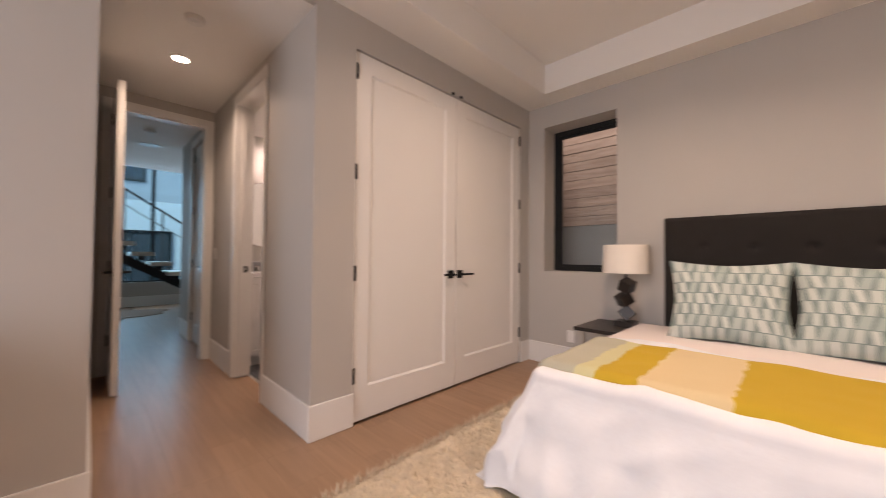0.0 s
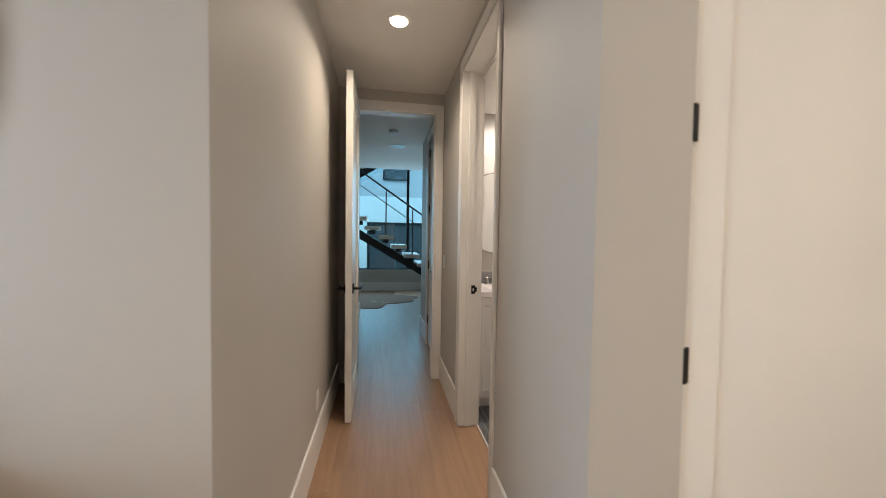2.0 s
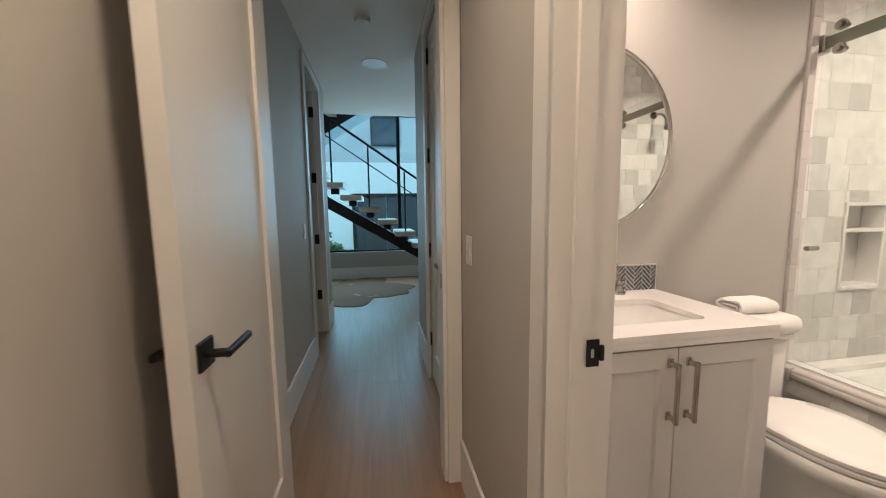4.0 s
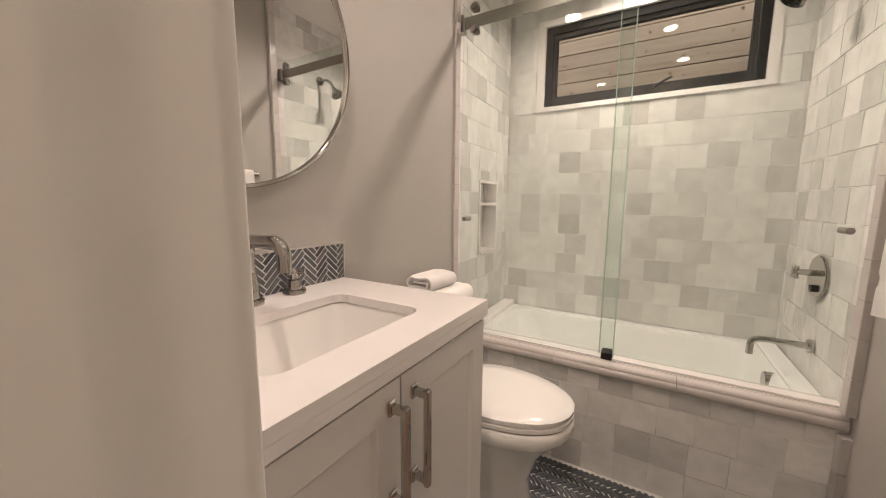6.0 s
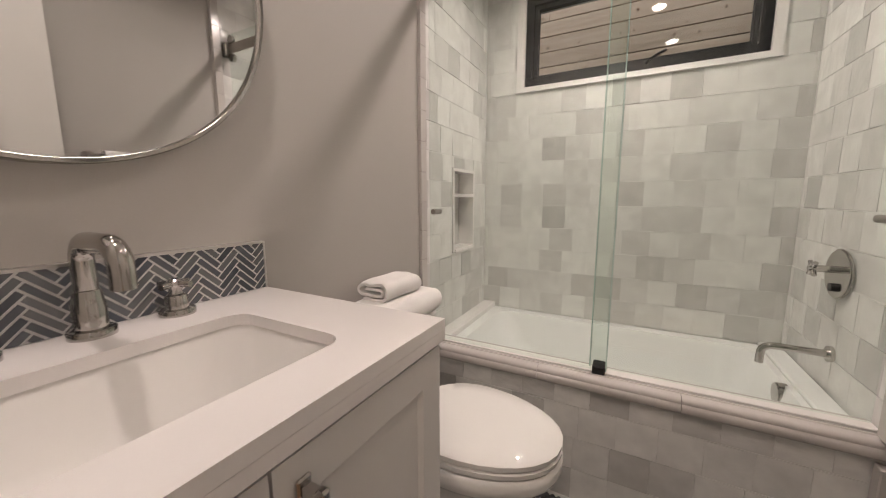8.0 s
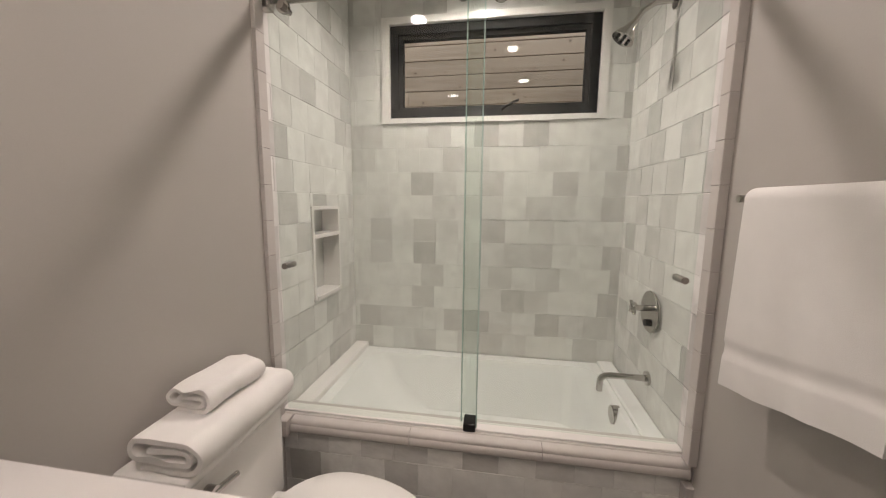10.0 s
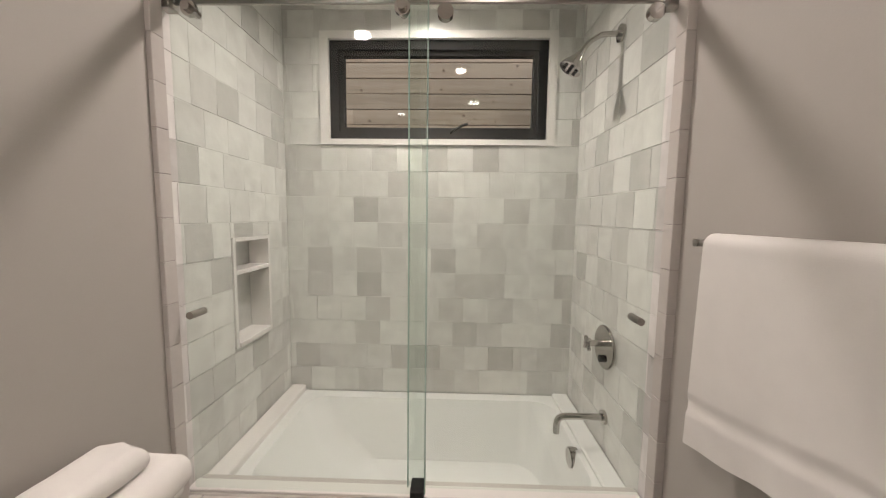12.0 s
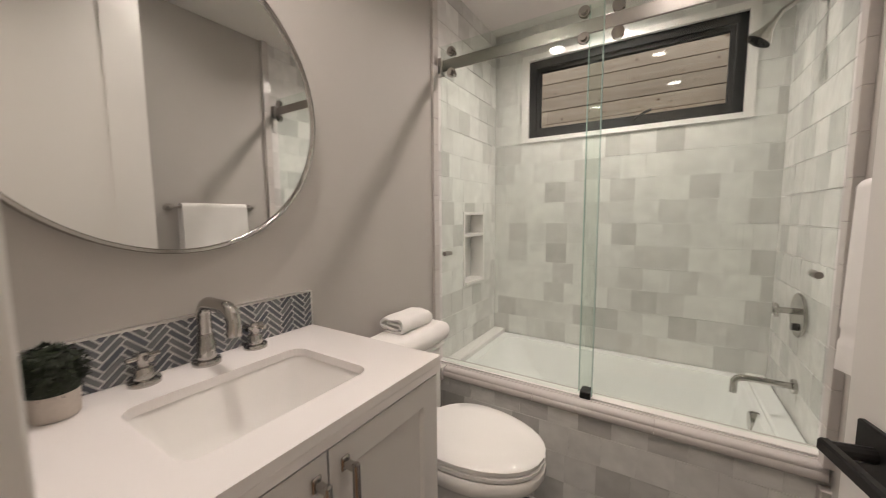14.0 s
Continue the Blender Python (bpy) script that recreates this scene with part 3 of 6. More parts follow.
def casing_y(name, face, side, y0, y1, h, w=0.085, t=0.016, near=0.085):
    """Flat casing round an opening in a wall across x; face: the wall's plane; side: the way it looks."""
    a, b = sorted((face, face + side * t))
    bm = bmesh.new()
    box(bm, a, b, y0 - near, y0, 0, h + w, bevel=0.002)
    box(bm, a, b, y1, y1 + w, 0, h + w, bevel=0.002)
    box(bm, a, b, y0, y1, h, h + w)
    structure(name, bm, TRIM, "flat white door casing", "trim")


def jamb_y(name, x0, x1, y0, y1, h, t=0.018):
    bm = bmesh.new()
    box(bm, x0, x1, y0, y0 + t, 0, h)
    box(bm, x0, x1, y1 - t, y1, 0, h)
    box(bm, x0, x1, y0 + t, y1 - t, h - t, h)
    s0, s1 = x0 + (x1 - x0) * 0.35, x0 + (x1 - x0) * 0.62
    box(bm, s0, s1, y0 + t, y0 + t + 0.011, 0, h - t)
    box(bm, s0, s1, y1 - t - 0.011, y1 - t, 0, h - t)
    structure(name, bm, TRIM, "white door jamb with stop", "trim")


casing_y("trim_bath_casing", 0.0, -1, 0.80, 1.53, 2.44, near=0.03)
jamb_y("trim_bath_jamb", -0.016, 0.128, 0.785, 1.545, 2.455)
bm = bmesh.new()
box(bm, 0.126, 0.141, 1.53, 1.615, 0, 2.40, bevel=0.002)
box(bm, 0.126, 0.141, 0.7825, 0.80, 0, 2.40, bevel=0.002)
structure("trim_bath_inner_casing", bm, TRIM, "flat white door casing", "trim")
casing_y("trim_linen_casing", 0.0, -1, 2.67, 3.38, 2.44)
casing_y("trim_side_casing", HL, 1, 4.0, 4.66, 2.44)
jamb_y("trim_side_jamb", -1.04, HL + 0.016, 3.985, 4.675, 2.455)
sj = thing("passage_hinges", (-0.97, 4.655, 0), "black door hinges on the white passage jamb", "hinge", kind="structure")
for hz in (0.40, 0.98, 1.60, 2.24):
    part("hinge", bx(-1.0, -0.955, 4.645, 4.656, hz - 0.05, hz + 0.05, bevel=0.002), BLACK, sj)
bm = bmesh.new()
box(bm, -0.865, -0.80, 2.344, 2.36, 0, 2.50, bevel=0.002)
box(bm, -0.07, -0.004, 2.344, 2.36, 0, 2.50, bevel=0.002)
box(bm, -0.80, -0.07, 2.344, 2.36, 2.43, 2.50)
structure("trim_passage_casing", bm, TRIM, "flat white door casing", "trim")
bm = bmesh.new()
box(bm, -0.80, -0.785, 2.36, 2.475, 0, 2.43)
box(bm, -0.085, -0.07, 2.36, 2.475, 0, 2.43)
box(bm, -0.785, -0.085, 2.36, 2.475, 2.415, 2.43)
structure("trim_passage_jamb", bm, TRIM, "white door jamb", "trim")
# strike plates
st = thing("strike_plate", (0.09, 1.52, 0.95), "black strike plate in the bathroom door jamb", "strike plate")
part("plate", solid([0.064, 0.073, 0.082, 0.092], [1.508, 1.511], [0.930, 0.948, 0.968, 0.988], lambda x, y, z: 0.073 < x < 0.082 and 0.948 < z < 0.968), BLACK, st)
part("lip", bx(0.092, 0.102, 1.503, 1.511, 0.942, 0.976, bevel=0.002), BLACK, st)
single("strike_plate", bx(-0.0875, -0.085, 2.385, 2.415, 0.91, 0.98), STEEL, "steel strike plate in the passage jamb", "strike plate")


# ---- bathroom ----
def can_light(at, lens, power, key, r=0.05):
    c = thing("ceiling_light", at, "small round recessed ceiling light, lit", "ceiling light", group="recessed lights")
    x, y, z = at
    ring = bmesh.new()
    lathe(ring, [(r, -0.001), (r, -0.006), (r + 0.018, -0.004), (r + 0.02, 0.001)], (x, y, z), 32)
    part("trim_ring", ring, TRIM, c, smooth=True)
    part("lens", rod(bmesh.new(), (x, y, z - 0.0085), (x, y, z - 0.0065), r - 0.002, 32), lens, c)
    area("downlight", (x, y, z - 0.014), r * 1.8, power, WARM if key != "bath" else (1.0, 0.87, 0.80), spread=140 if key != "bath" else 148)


can_light((0.49, 1.91, BC), CANGLOW_BATH, CAN_POWER["bath"], "bath")
can_light((0.86, 1.21, BC), CANGLOW_BATH, CAN_POWER["room"], "bath")
can_light((1.93, 1.50, BC), CANGLOW_BATH, CAN_POWER["alcove"], "bath")

structure("floor_bathroom", bx(0.126, EX, 0.76, 2.18, -0.014, 0.001), MOSAICGROUT, "grout bed of the bathroom floor", "floor")


def rrect(x0, x1, y0, y1, z, r, n=6):
    """A rounded rectangle as a ring of points."""
    out = []
    for cx, cy, a in ((x1 - r, y1 - r, 0), (x0 + r, y1 - r, 90), (x0 + r, y0 + r, 180), (x1 - r, y0 + r, 270)):
        for k in range(n + 1):
            t = radians(a + 90 * k / n)
            out.append((cx + r * math.cos(t), cy + r * math.sin(t), z))
    return out


# bathtub
tub = thing("bathtub", (1.95, 1.48, 0), "white built-in bathtub behind glass doors", "bathtub")
rim = 0.455
bm = loft(bmesh.new(), [rrect(1.60, 2.318, 0.785, 2.195, rim - 0.03, 0.01), rrect(1.60, 2.318, 0.785, 2.195, rim, 0.01), rrect(1.665, 2.255, 0.885, 2.075, rim + 0.002, 0.09),
                        rrect(1.675, 2.247, 0.893, 2.064, rim - 0.012, 0.09), rrect(1.70, 2.23, 0.925, 2.00, 0.30, 0.11), rrect(1.74, 2.20, 0.97, 1.86, 0.17, 0.13),
                        rrect(1.80, 2.14, 1.03, 1.74, 0.14, 0.12)], close=False)
bm.faces.new(bm.verts[-28:])
part("basin", bm, ACRYLIC, tub, smooth=True)
part("end_ledge", bx(1.60, 2.318, 2.125, 2.2, rim - 0.02, rim + 0.03, bevel=0.004), QUARTZ, tub, "white ledge at the tub's end")
part("end_deck", bx(1.60, 2.318, 0.785, 0.862, rim - 0.03, rim + 0.016, bevel=0.006), ACRYLIC, tub)
ov = bmesh.new()
rod(ov, (1.905, 0.872, 0.418), (1.905, 0.908, 0.418), 0.040, 28)
bmesh.ops.bevel(ov, geom=[e for e in ov.edges if e.calc_face_angle(0) > 1], offset=0.004, segments=2, affect="EDGES")
part("overflow_cover", ov, CHROME, tub, "round polished overflow cover", smooth=True)
# front ledge: a low curb under the glass and a rounded nose tile in front
cb_ = thing("tub_ledge", (1.56, 1.48, 0.44), "glazed rounded ledge tiles along the tub front", "ledge")
part("curb", bx(1.568, 1.655, 0.785, 2.19, 0.40, 0.503, bevel=0.003), TRIMTILE, cb_)
prof = [(1.5675, 0.440), (1.552, 0.440), (1.549, 0.446), (1.540, 0.448), (1.533, 0.452), (1.530, 0.460), (1.530, 0.470), (1.533, 0.477), (1.537, 0.481), (1.537, 0.488), (1.541, 0.495), (1.549, 0.499), (1.5675, 0.500)]
NY = [2.132 - 0.45 * k for k in range(4)]
NY[-1] = 0.786
for a_, b_ in zip(NY, NY[1:]):
    part("nose_tile", loft(bmesh.new(), [[(x, y, z) for x, z in prof] for y in (a_ - 0.0008, b_ + 0.0008)]), TRIMTILE, cb_, smooth=True)
part("end_block", bx(1.518, 1.5675, 2.1335, 2.178, 0.437, 0.503, bevel=0.003), TRIMTILE, cb_)


# shower doors
sh = thing("shower_door", (1.6, 1.48, 0.503), "frameless sliding glass shower doors on a steel rail", "shower door")
for nm, x, y0, y1 in (("outer_pane", 1.585, 1.453, 2.168), ("inner_pane", 1.612, 0.795, 1.508)):
    p = part(nm, bx(x, x + 0.008, y0, y1, 0.512, 2.05), GLASS, sh, "clear glass sliding pane")
    p.visible_shadow = False
    for y in ((y0,) if nm == "outer_pane" else (y1,)):
        part("glass_edge", bx(x - 0.0005, x + 0.0085, y - 0.002, y + 0.002, 0.512, 2.05), GLASSEDGE, p, "green polished glass edge")
    yy = 2.137 if nm == "outer_pane" else 0.833
    k = bmesh.new()
    rod(k, (x - 0.026, yy, 1.066), (x + 0.034, yy, 1.066), 0.011, 16)
    part("knob", k, STEEL, p, "short steel pull knob", smooth=True)
part("rail", bx(1.597, 1.607, 0.785, 2.195, 1.940, 1.992, bevel=0.002), STEEL, sh, "flat brushed steel rail")
for y in (0.80, 2.182):
    part("rail_bracket", bx(1.580, 1.622, y - 0.018, y + 0.018, 1.925, 2.0, bevel=0.003), STEEL, sh)
for y in (2.105, 1.522):
    for z in (2.012, 1.917):
        r = bmesh.new()
        rod(r, (1.560, y, z), (1.609, y, z), 0.012, 18)
        rod(r, (1.571, y, z), (1.584, y, z), 0.021, 24)
        part("roller", r, CHROME, sh, "polished roller", smooth=True)
for y in (1.407, 0.84):
    for z in (2.012, 1.917):
        r = bmesh.new()
        rod(r, (1.592, y, z), (1.611, y, z), 0.022, 24)
        part("roller", r, CHROME, sh, "polished roller", smooth=True)
part("guide_block", bx(1.570, 1.632, 1.455, 1.497, 0.503, 0.532, bevel=0.003), BLACK, sh, "dark floor guide for the panes")
part("bottom_track", bx(1.578, 1.626, 0.79, 2.19, 0.503, 0.511, bevel=0.002), PLASTIC, sh, "clear pale threshold strip")


# shower fittings
def cross_handle(bm, c, axis, r=0.026, t=0.0055):
    c, a = Vector(c), Vector(axis).normalized()
    u = a.orthogonal().normalized()
    v = a.cross(u)
    rod(bm, c - a * 0.008, c + a * 0.010, 0.011, 16)
    for d in (u, v):
        rod(bm, c - d * r, c + d * r, t, 12)
    return bm


va = thing("shower_valve", (1.908, 0.785, 0.871), "polished round shower valve with a cross handle", "shower valve")
b = rod(bmesh.new(), (1.908, 0.784, 0.871), (1.908, 0.796, 0.871), 0.084, 40)
bmesh.ops.bevel(b, geom=[e for e in b.edges if e.calc_face_angle(0) > 1], offset=0.004, segments=2, affect="EDGES")
part("plate", b, CHROME, va, smooth=True)
b = rod(bmesh.new(), (1.908, 0.796, 0.885), (1.908, 0.85, 0.885), 0.012, 18)
cross_handle(b, (1.908, 0.856, 0.885), (0, 1, 0), 0.03, 0.007)
part("handle", b, CHROME, va, smooth=True)
part("diverter_button", rod(bmesh.new(), (1.908, 0.796, 0.825), (1.908, 0.808, 0.825), 0.014, 18), BLACK, va, smooth=True)
sp = thing("tub_spout", (1.888, 0.785, 0.6), "polished tubular bath spout", "bath spout")
part("flange", rod(bmesh.new(), (1.888, 0.784, 0.60), (1.888, 0.795, 0.60), 0.027, 28), CHROME, sp, smooth=True)
part("tube", tube(bmesh.new(), [(1.888, 0.79, 0.60), (1.888, 0.93, 0.60), (1.888, 0.945, 0.598), (1.888, 0.957, 0.591), (1.888, 0.964, 0.58), (1.888, 0.966, 0.56), (1.888, 0.966, 0.532)], 0.0125, 16), CHROME, sp, smooth=True)
hd = thing("wall_shower", (1.92, 0.785, 2.0), "polished shower head on a bent arm", "shower head")
part("flange", rod(bmesh.new(), (1.92, 0.784, 2.02), (1.92, 0.793, 2.02), 0.03, 24), CHROME, hd, smooth=True)
part("arm", tube(bmesh.new(), [(1.92, 0.79, 2.02), (1.92, 0.86, 2.015), (1.92, 0.90, 1.99), (1.92, 0.925, 1.955)], 0.010, 12), CHROME, hd, smooth=True)
b = bmesh.new()
ang = Matrix.Translation((1.92, 0.925, 1.955)) @ Vector((0, 0.55, -0.83)).to_track_quat("Z", "Y").to_matrix().to_4x4()
lathe(b, [(0.012, 0), (0.016, 0.012), (0.022, 0.03), (0.04, 0.06), (0.042, 0.07)], seg=28)
b.transform(ang)
hb = part("head", b, CHROME, hd, smooth=True)
for k in range(7):
    a = k * math.tau / 6
    rr = 0.024 if k < 6 else 0.0
    b = rod(bmesh.new(), (rr * math.cos(a), rr * math.sin(a), 0.069), (rr * math.cos(a), rr * math.sin(a), 0.073), 0.007, 10)
    b.transform(ang)
    part("nozzle", b, BLACK, hb)


# wall niche
ni = thing("shower_niche", (2.0, 2.2, 0.845), "recessed white shower niche with one shelf", "niche", kind="structure")
NX0, NX1, NZ0, NZ1 = 1.868, 2.133, 0.845, 1.272
back = 2.285
fw = 0.016
part("niche_back", bx(NX0, NX1, back, back + 0.01, NZ0, NZ1), TILE, ni)
for nm, a in (("niche_side", (NX0, NX0 + fw, 2.196, back, NZ0, NZ1)), ("niche_side", (NX1 - fw, NX1, 2.196, back, NZ0, NZ1)),
              ("niche_top", (NX0 + fw, NX1 - fw, 2.196, back, NZ1 - fw, NZ1)), ("niche_shelf", (NX0 + fw, NX1 - fw, 2.196, back, 1.128, 1.146)),
              ("niche_sill", (NX0 + fw, NX1 - fw, 2.190, back, NZ0, NZ0 + 0.018))):
    part(nm, bx(*a, bevel=0.0015), QUARTZ, ni)


# bathroom window
def casement(name, label, plane, depth, y0, y1, z0, z1, fw, pane_x):
    """A black framed window in a wall across x."""
    w = thing(name, (plane, (y0 + y1) / 2, z0), label, "window", kind="structure")
    x0, x1 = sorted((plane, plane + depth))
    part("window_frame", solid([x0, x1], [y0, y0 + fw, y1 - fw, y1], [z0, z0 + fw, z1 - fw, z1], lambda x, y, z: y0 + fw < y < y1 - fw and z0 + fw < z < z1 - fw), FRAME, w)
    s = fw * 0.5
    a0, a1, c0, c1 = y0 + fw, y1 - fw, z0 + fw, z1 - fw
    part("sash", solid([x0 + depth * 0.3, x1 - depth * 0.1], [a0, a0 + s, a1 - s, a1], [c0, c0 + s, c1 - s, c1], lambda x, y, z: a0 + s < y < a1 - s and c0 + s < z < c1 - s), FRAME, w)
    p = part("pane", bx(pane_x, pane_x + 0.006, a0 + s * 0.5, a1 - s * 0.5, c0 + s * 0.5, c1 - s * 0.5), PANE, w)
    p.visible_shadow = False
    return w


wb = casement("window_bathroom", "black framed awning window looking on a cedar fence", 2.336, 0.06, 0.937, 1.983, 1.731, 2.195, 0.042, 2.372)
cr = bmesh.new()
tube(cr, [(2.345, 1.395, 1.765), (2.318, 1.39, 1.768), (2.308, 1.375, 1.775), (2.300, 1.345, 1.79), (2.297, 1.315, 1.80)], 0.006, 8)
part("crank", cr, BLACK, wb, "black window crank", smooth=True)
bm = solid([2.312, 2.334], [0.898, 0.937, 1.983, 2.024], [1.704, 1.731, 2.195, 2.228], lambda x, y, z: 0.937 < y < 1.983 and 1.731 < z < 2.195)
structure("trim_bath_window", bm, QUARTZ, "white stone frame round the bathroom window", "trim")

# mirror
mi = thing("round_mirror", (0.474, 2.18, 1.533), "large round wall mirror with a thin nickel frame", "mirror")
b = rod(bmesh.new(), (0.474, 2.156, 1.533), (0.474, 2.178, 1.533), 0.352, 96)
part("mirror_glass", b, MIRROR, mi)
rg = bmesh.new()
rings = []
for k in range(97):
    a = k * math.tau / 96
    c, s = math.cos(a), math.sin(a)
    rings.append([(0.474 + c * r, y, 1.533 + s * r) for r, y in ((0.352, 2.178), (0.352, 2.150), (0.354, 2.147), (0.360, 2.147), (0.362, 2.150), (0.362, 2.178))])
loft(rg, rings, close=False)
part("mirror_frame", rg, CHROME, mi, smooth=True)

# vanity
vn = thing("vanity_cabinet", (0.47, 1.93, 0), "white two-door shaker vanity cabinet", "vanity")
VX0, VX1, VY0, VY1 = 0.15, 0.803, 1.712, 2.172
body = solid([VX0, VX0 + 0.018, VX1 - 0.018, VX1], [VY0, VY0 + 0.06, VY1 - 0.012, VY1], [0.0, 0.10, 0.118, 0.872],
             lambda x, y, z: (VX0 + 0.018 < x < VX1 - 0.018 and y < VY1 - 0.012 and z > 0.118) or (y < VY0 + 0.06 and z < 0.10 and VX0 + 0.018 < x < VX1 - 0.018))
part("body", body, CAB, vn)
for x0, x1, px in ((VX0 + 0.003, 0.467, 0.443), (0.471, VX1 - 0.003, 0.503)):
    d = panel_leaf(x1 - x0, 0.757, 0.02, 0.056, 0.056, 0.056)
    d.transform(Matrix.Translation((x0, VY0 - 0.021, 0.108)))
    dd = part("door", d, CAB, vn)
    h = bmesh.new()
    y = VY0 - 0.021
    for z in (0.824, 0.667):
        box(h, px - 0.009, px + 0.009, y - 0.006, y, z - 0.013, z + 0.013, bevel=0.002)
        box(h, px - 0.006, px + 0.006, y - 0.030, y - 0.005, z - 0.007, z + 0.007, bevel=0.002)
    box(h, px - 0.0065, px + 0.0065, y - 0.036, y - 0.024, 0.654, 0.834, bevel=0.003)
    part("handle", h, CHROME, dd, "polished bar handle")
SX0, SX1, SY0, SY1 = 0.298, 0.664, 1.778, 2.038
top = bmesh.new()
hole = rrect(SX0, SX1, SY0, SY1, 0.911, 0.035)
WY = 1.686
outer = [(0.142, WY), (0.811, WY), (0.811, 2.178), (0.142, 2.178)]
vo = [top.verts.new((x, y, 0.911)) for x, y in outer]
vh = [top.verts.new(p) for p in hole]
eo = [top.edges.new((vo[k], vo[(k + 1) % 4])) for k in range(4)]
eh = [top.edges.new((vh[k], vh[(k + 1) % len(vh)])) for k in range(len(vh))]
bmesh.ops.triangle_fill(top, use_beauty=True, edges=eo + eh)
ext = bmesh.ops.extrude_face_region(top, geom=list(top.faces))
bmesh.ops.translate(top, vec=(0, 0, -0.020), verts=[g for g in ext["geom"] if isinstance(g, bmesh.types.BMVert)])
wt = thing("bathroom_worktop", (0.476, 1.93, 0.872), "white quartz vanity top with a cut-out for the basin", "countertop")
part("slab", top, QUARTZ, wt)
part("front_edge", bx(0.142, 0.811, WY, WY + 0.021, 0.872, 0.8906), QUARTZ, wt)
part("side_edge", bx(0.790, 0.811, WY + 0.0215, 2.178, 0.872, 0.8906), QUARTZ, wt)
sk = loft(bmesh.new(), [rrect(SX0 - 0.012, SX1 + 0.012, SY0 - 0.012, SY1 + 0.012, 0.8905, 0.045), rrect(SX0 - 0.004, SX1 + 0.004, SY0 - 0.004, SY1 + 0.004, 0.890, 0.04), rrect(SX0 + 0.004, SX1 - 0.004, SY0 + 0.004, SY1 - 0.004, 0.875, 0.04),
                        rrect(SX0 + 0.022, SX1 - 0.022, SY0 + 0.02, SY1 - 0.02, 0.80, 0.05), rrect(SX0 + 0.06, SX1 - 0.06, SY0 + 0.05, SY1 - 0.05, 0.765, 0.05), rrect(SX0 + 0.15, SX1 - 0.15, SY0 + 0.10, SY1 - 0.10, 0.757, 0.02)], close=False)
sk.faces.new(sk.verts[-28:])
bs = thing("wash_basin", (0.49, 1.92, 0.87), "white undermounted rectangular ceramic basin", "sink")
part("bowl", sk, CERAMIC, bs, smooth=True)
part("drain", rod(bmesh.new(), (0.49, 1.92, 0.755), (0.49, 1.92, 0.760), 0.021, 24), CHROME, bs, smooth=True)

# taps
fc = thing("basin_faucet", (0.49, 2.12, 0.911), "polished nickel widespread faucet with two cross handles", "faucet")
b = bmesh.new()
lathe(b, [(0.0295, 0), (0.0295, 0.010), (0.028, 0.012), (0.0205, 0.013), (0.0205, 0.052), (0.0185, 0.056), (0.0175, 0.072), (0.013, 0.074)], (0.487, 2.130, 0.911), 28)
pts = [(0.487, 2.130, 0.95), (0.487, 2.130, 1.028)]
for k in range(1, 9):
    a = radians(90 * k / 8)
    pts.append((0.487, 2.130 - 0.03 * (1 - math.cos(a)), 1.028 + 0.03 * math.sin(a)))
pts.append((0.487, 2.03, 1.058))
for k in range(1, 9):
    a = radians(90 * k / 8)
    pts.append((0.487, 2.03 - 0.03 * math.sin(a), 1.058 - 0.03 * (1 - math.cos(a))))
pts.append((0.487, 2.0, 1.0))
part("base", b, CHROME, fc, smooth=True)
part("spout", tube(bmesh.new(), pts, 0.0148, 20), CHROME, fc, smooth=True)
for x, tw in ((0.370, 10), (0.604, 25)):
    b = bmesh.new()
    lathe(b, [(0.0285, 0), (0.0285, 0.009), (0.027, 0.011), (0.0185, 0.0115), (0.0175, 0.034), (0.0165, 0.036), (0.0115, 0.038), (0.0105, 0.046), (0.012, 0.050), (0.012, 0.062), (0.008, 0.066)], (x, 2.132, 0.911), 28)
    h = part("handle_base", b, CHROME, fc, smooth=True)
    b = bmesh.new()
    for d in (tw, tw + 90):
        u = Vector((math.cos(radians(d)), math.sin(radians(d)), 0)) * 0.03
        rod(b, Vector((x, 2.132, 0.967)) - u, Vector((x, 2.132, 0.967)) + u, 0.0058, 12)
    part("cross_handle", b, CHROME, h, smooth=True)


def herringbone(x0, x1, y0, y1, w, l, gap):
    """Centres and turns of pieces of a herringbone over a rectangle."""
    out = []
    p = w + gap
    n = round((l + gap) / p)
    span = int((x1 - x0 + y1 - y0) / p) + 2 * n
    for i in range(-span, span):
        for j in range(-span, span):
            k = (i - j) % (2 * n)
            if k == 0:
                out.append((i * p + (l + gap) / 2, j * p + p / 2, 0))
            elif k == n:
                out.append((i * p + p / 2, j * p + (l + gap) / 2 - (l + gap) + p, 90))
    return out


def herring_field(x0, x1, y0, y1, w, l, gap, turn):
    c, s = math.cos(radians(turn)), math.sin(radians(turn))
    cx, cy = (x0 + x1) / 2, (y0 + y1) / 2
    r = math.hypot(x1 - x0, y1 - y0) / 2 + l
    for a, b, t in herringbone(-r, r, -r, r, w, l, gap):
        x, y = cx + a * c - b * s, cy + a * s + b * c
        yield x, y, t + turn


bsp = thing("backsplash", (0.48, 2.17, 0.911), "blue-grey glass herringbone backsplash above the vanity top", "backsplash")
part("grout_bed", bx(0.142, 0.806, 2.1678, 2.179, 0.9115, 1.018), MOSAICGROUT, bsp)
part("edge_trim", bx(0.142, 0.8095, 2.1645, 2.179, 1.018, 1.0222), EDGESTEEL, bsp, "thin steel edge trim")
part("edge_trim", bx(0.806, 0.8092, 2.1645, 2.179, 0.9115, 1.018), EDGESTEEL, bsp, "thin steel edge trim")
PW, PL, PG = 0.0100, 0.0514, 0.0038


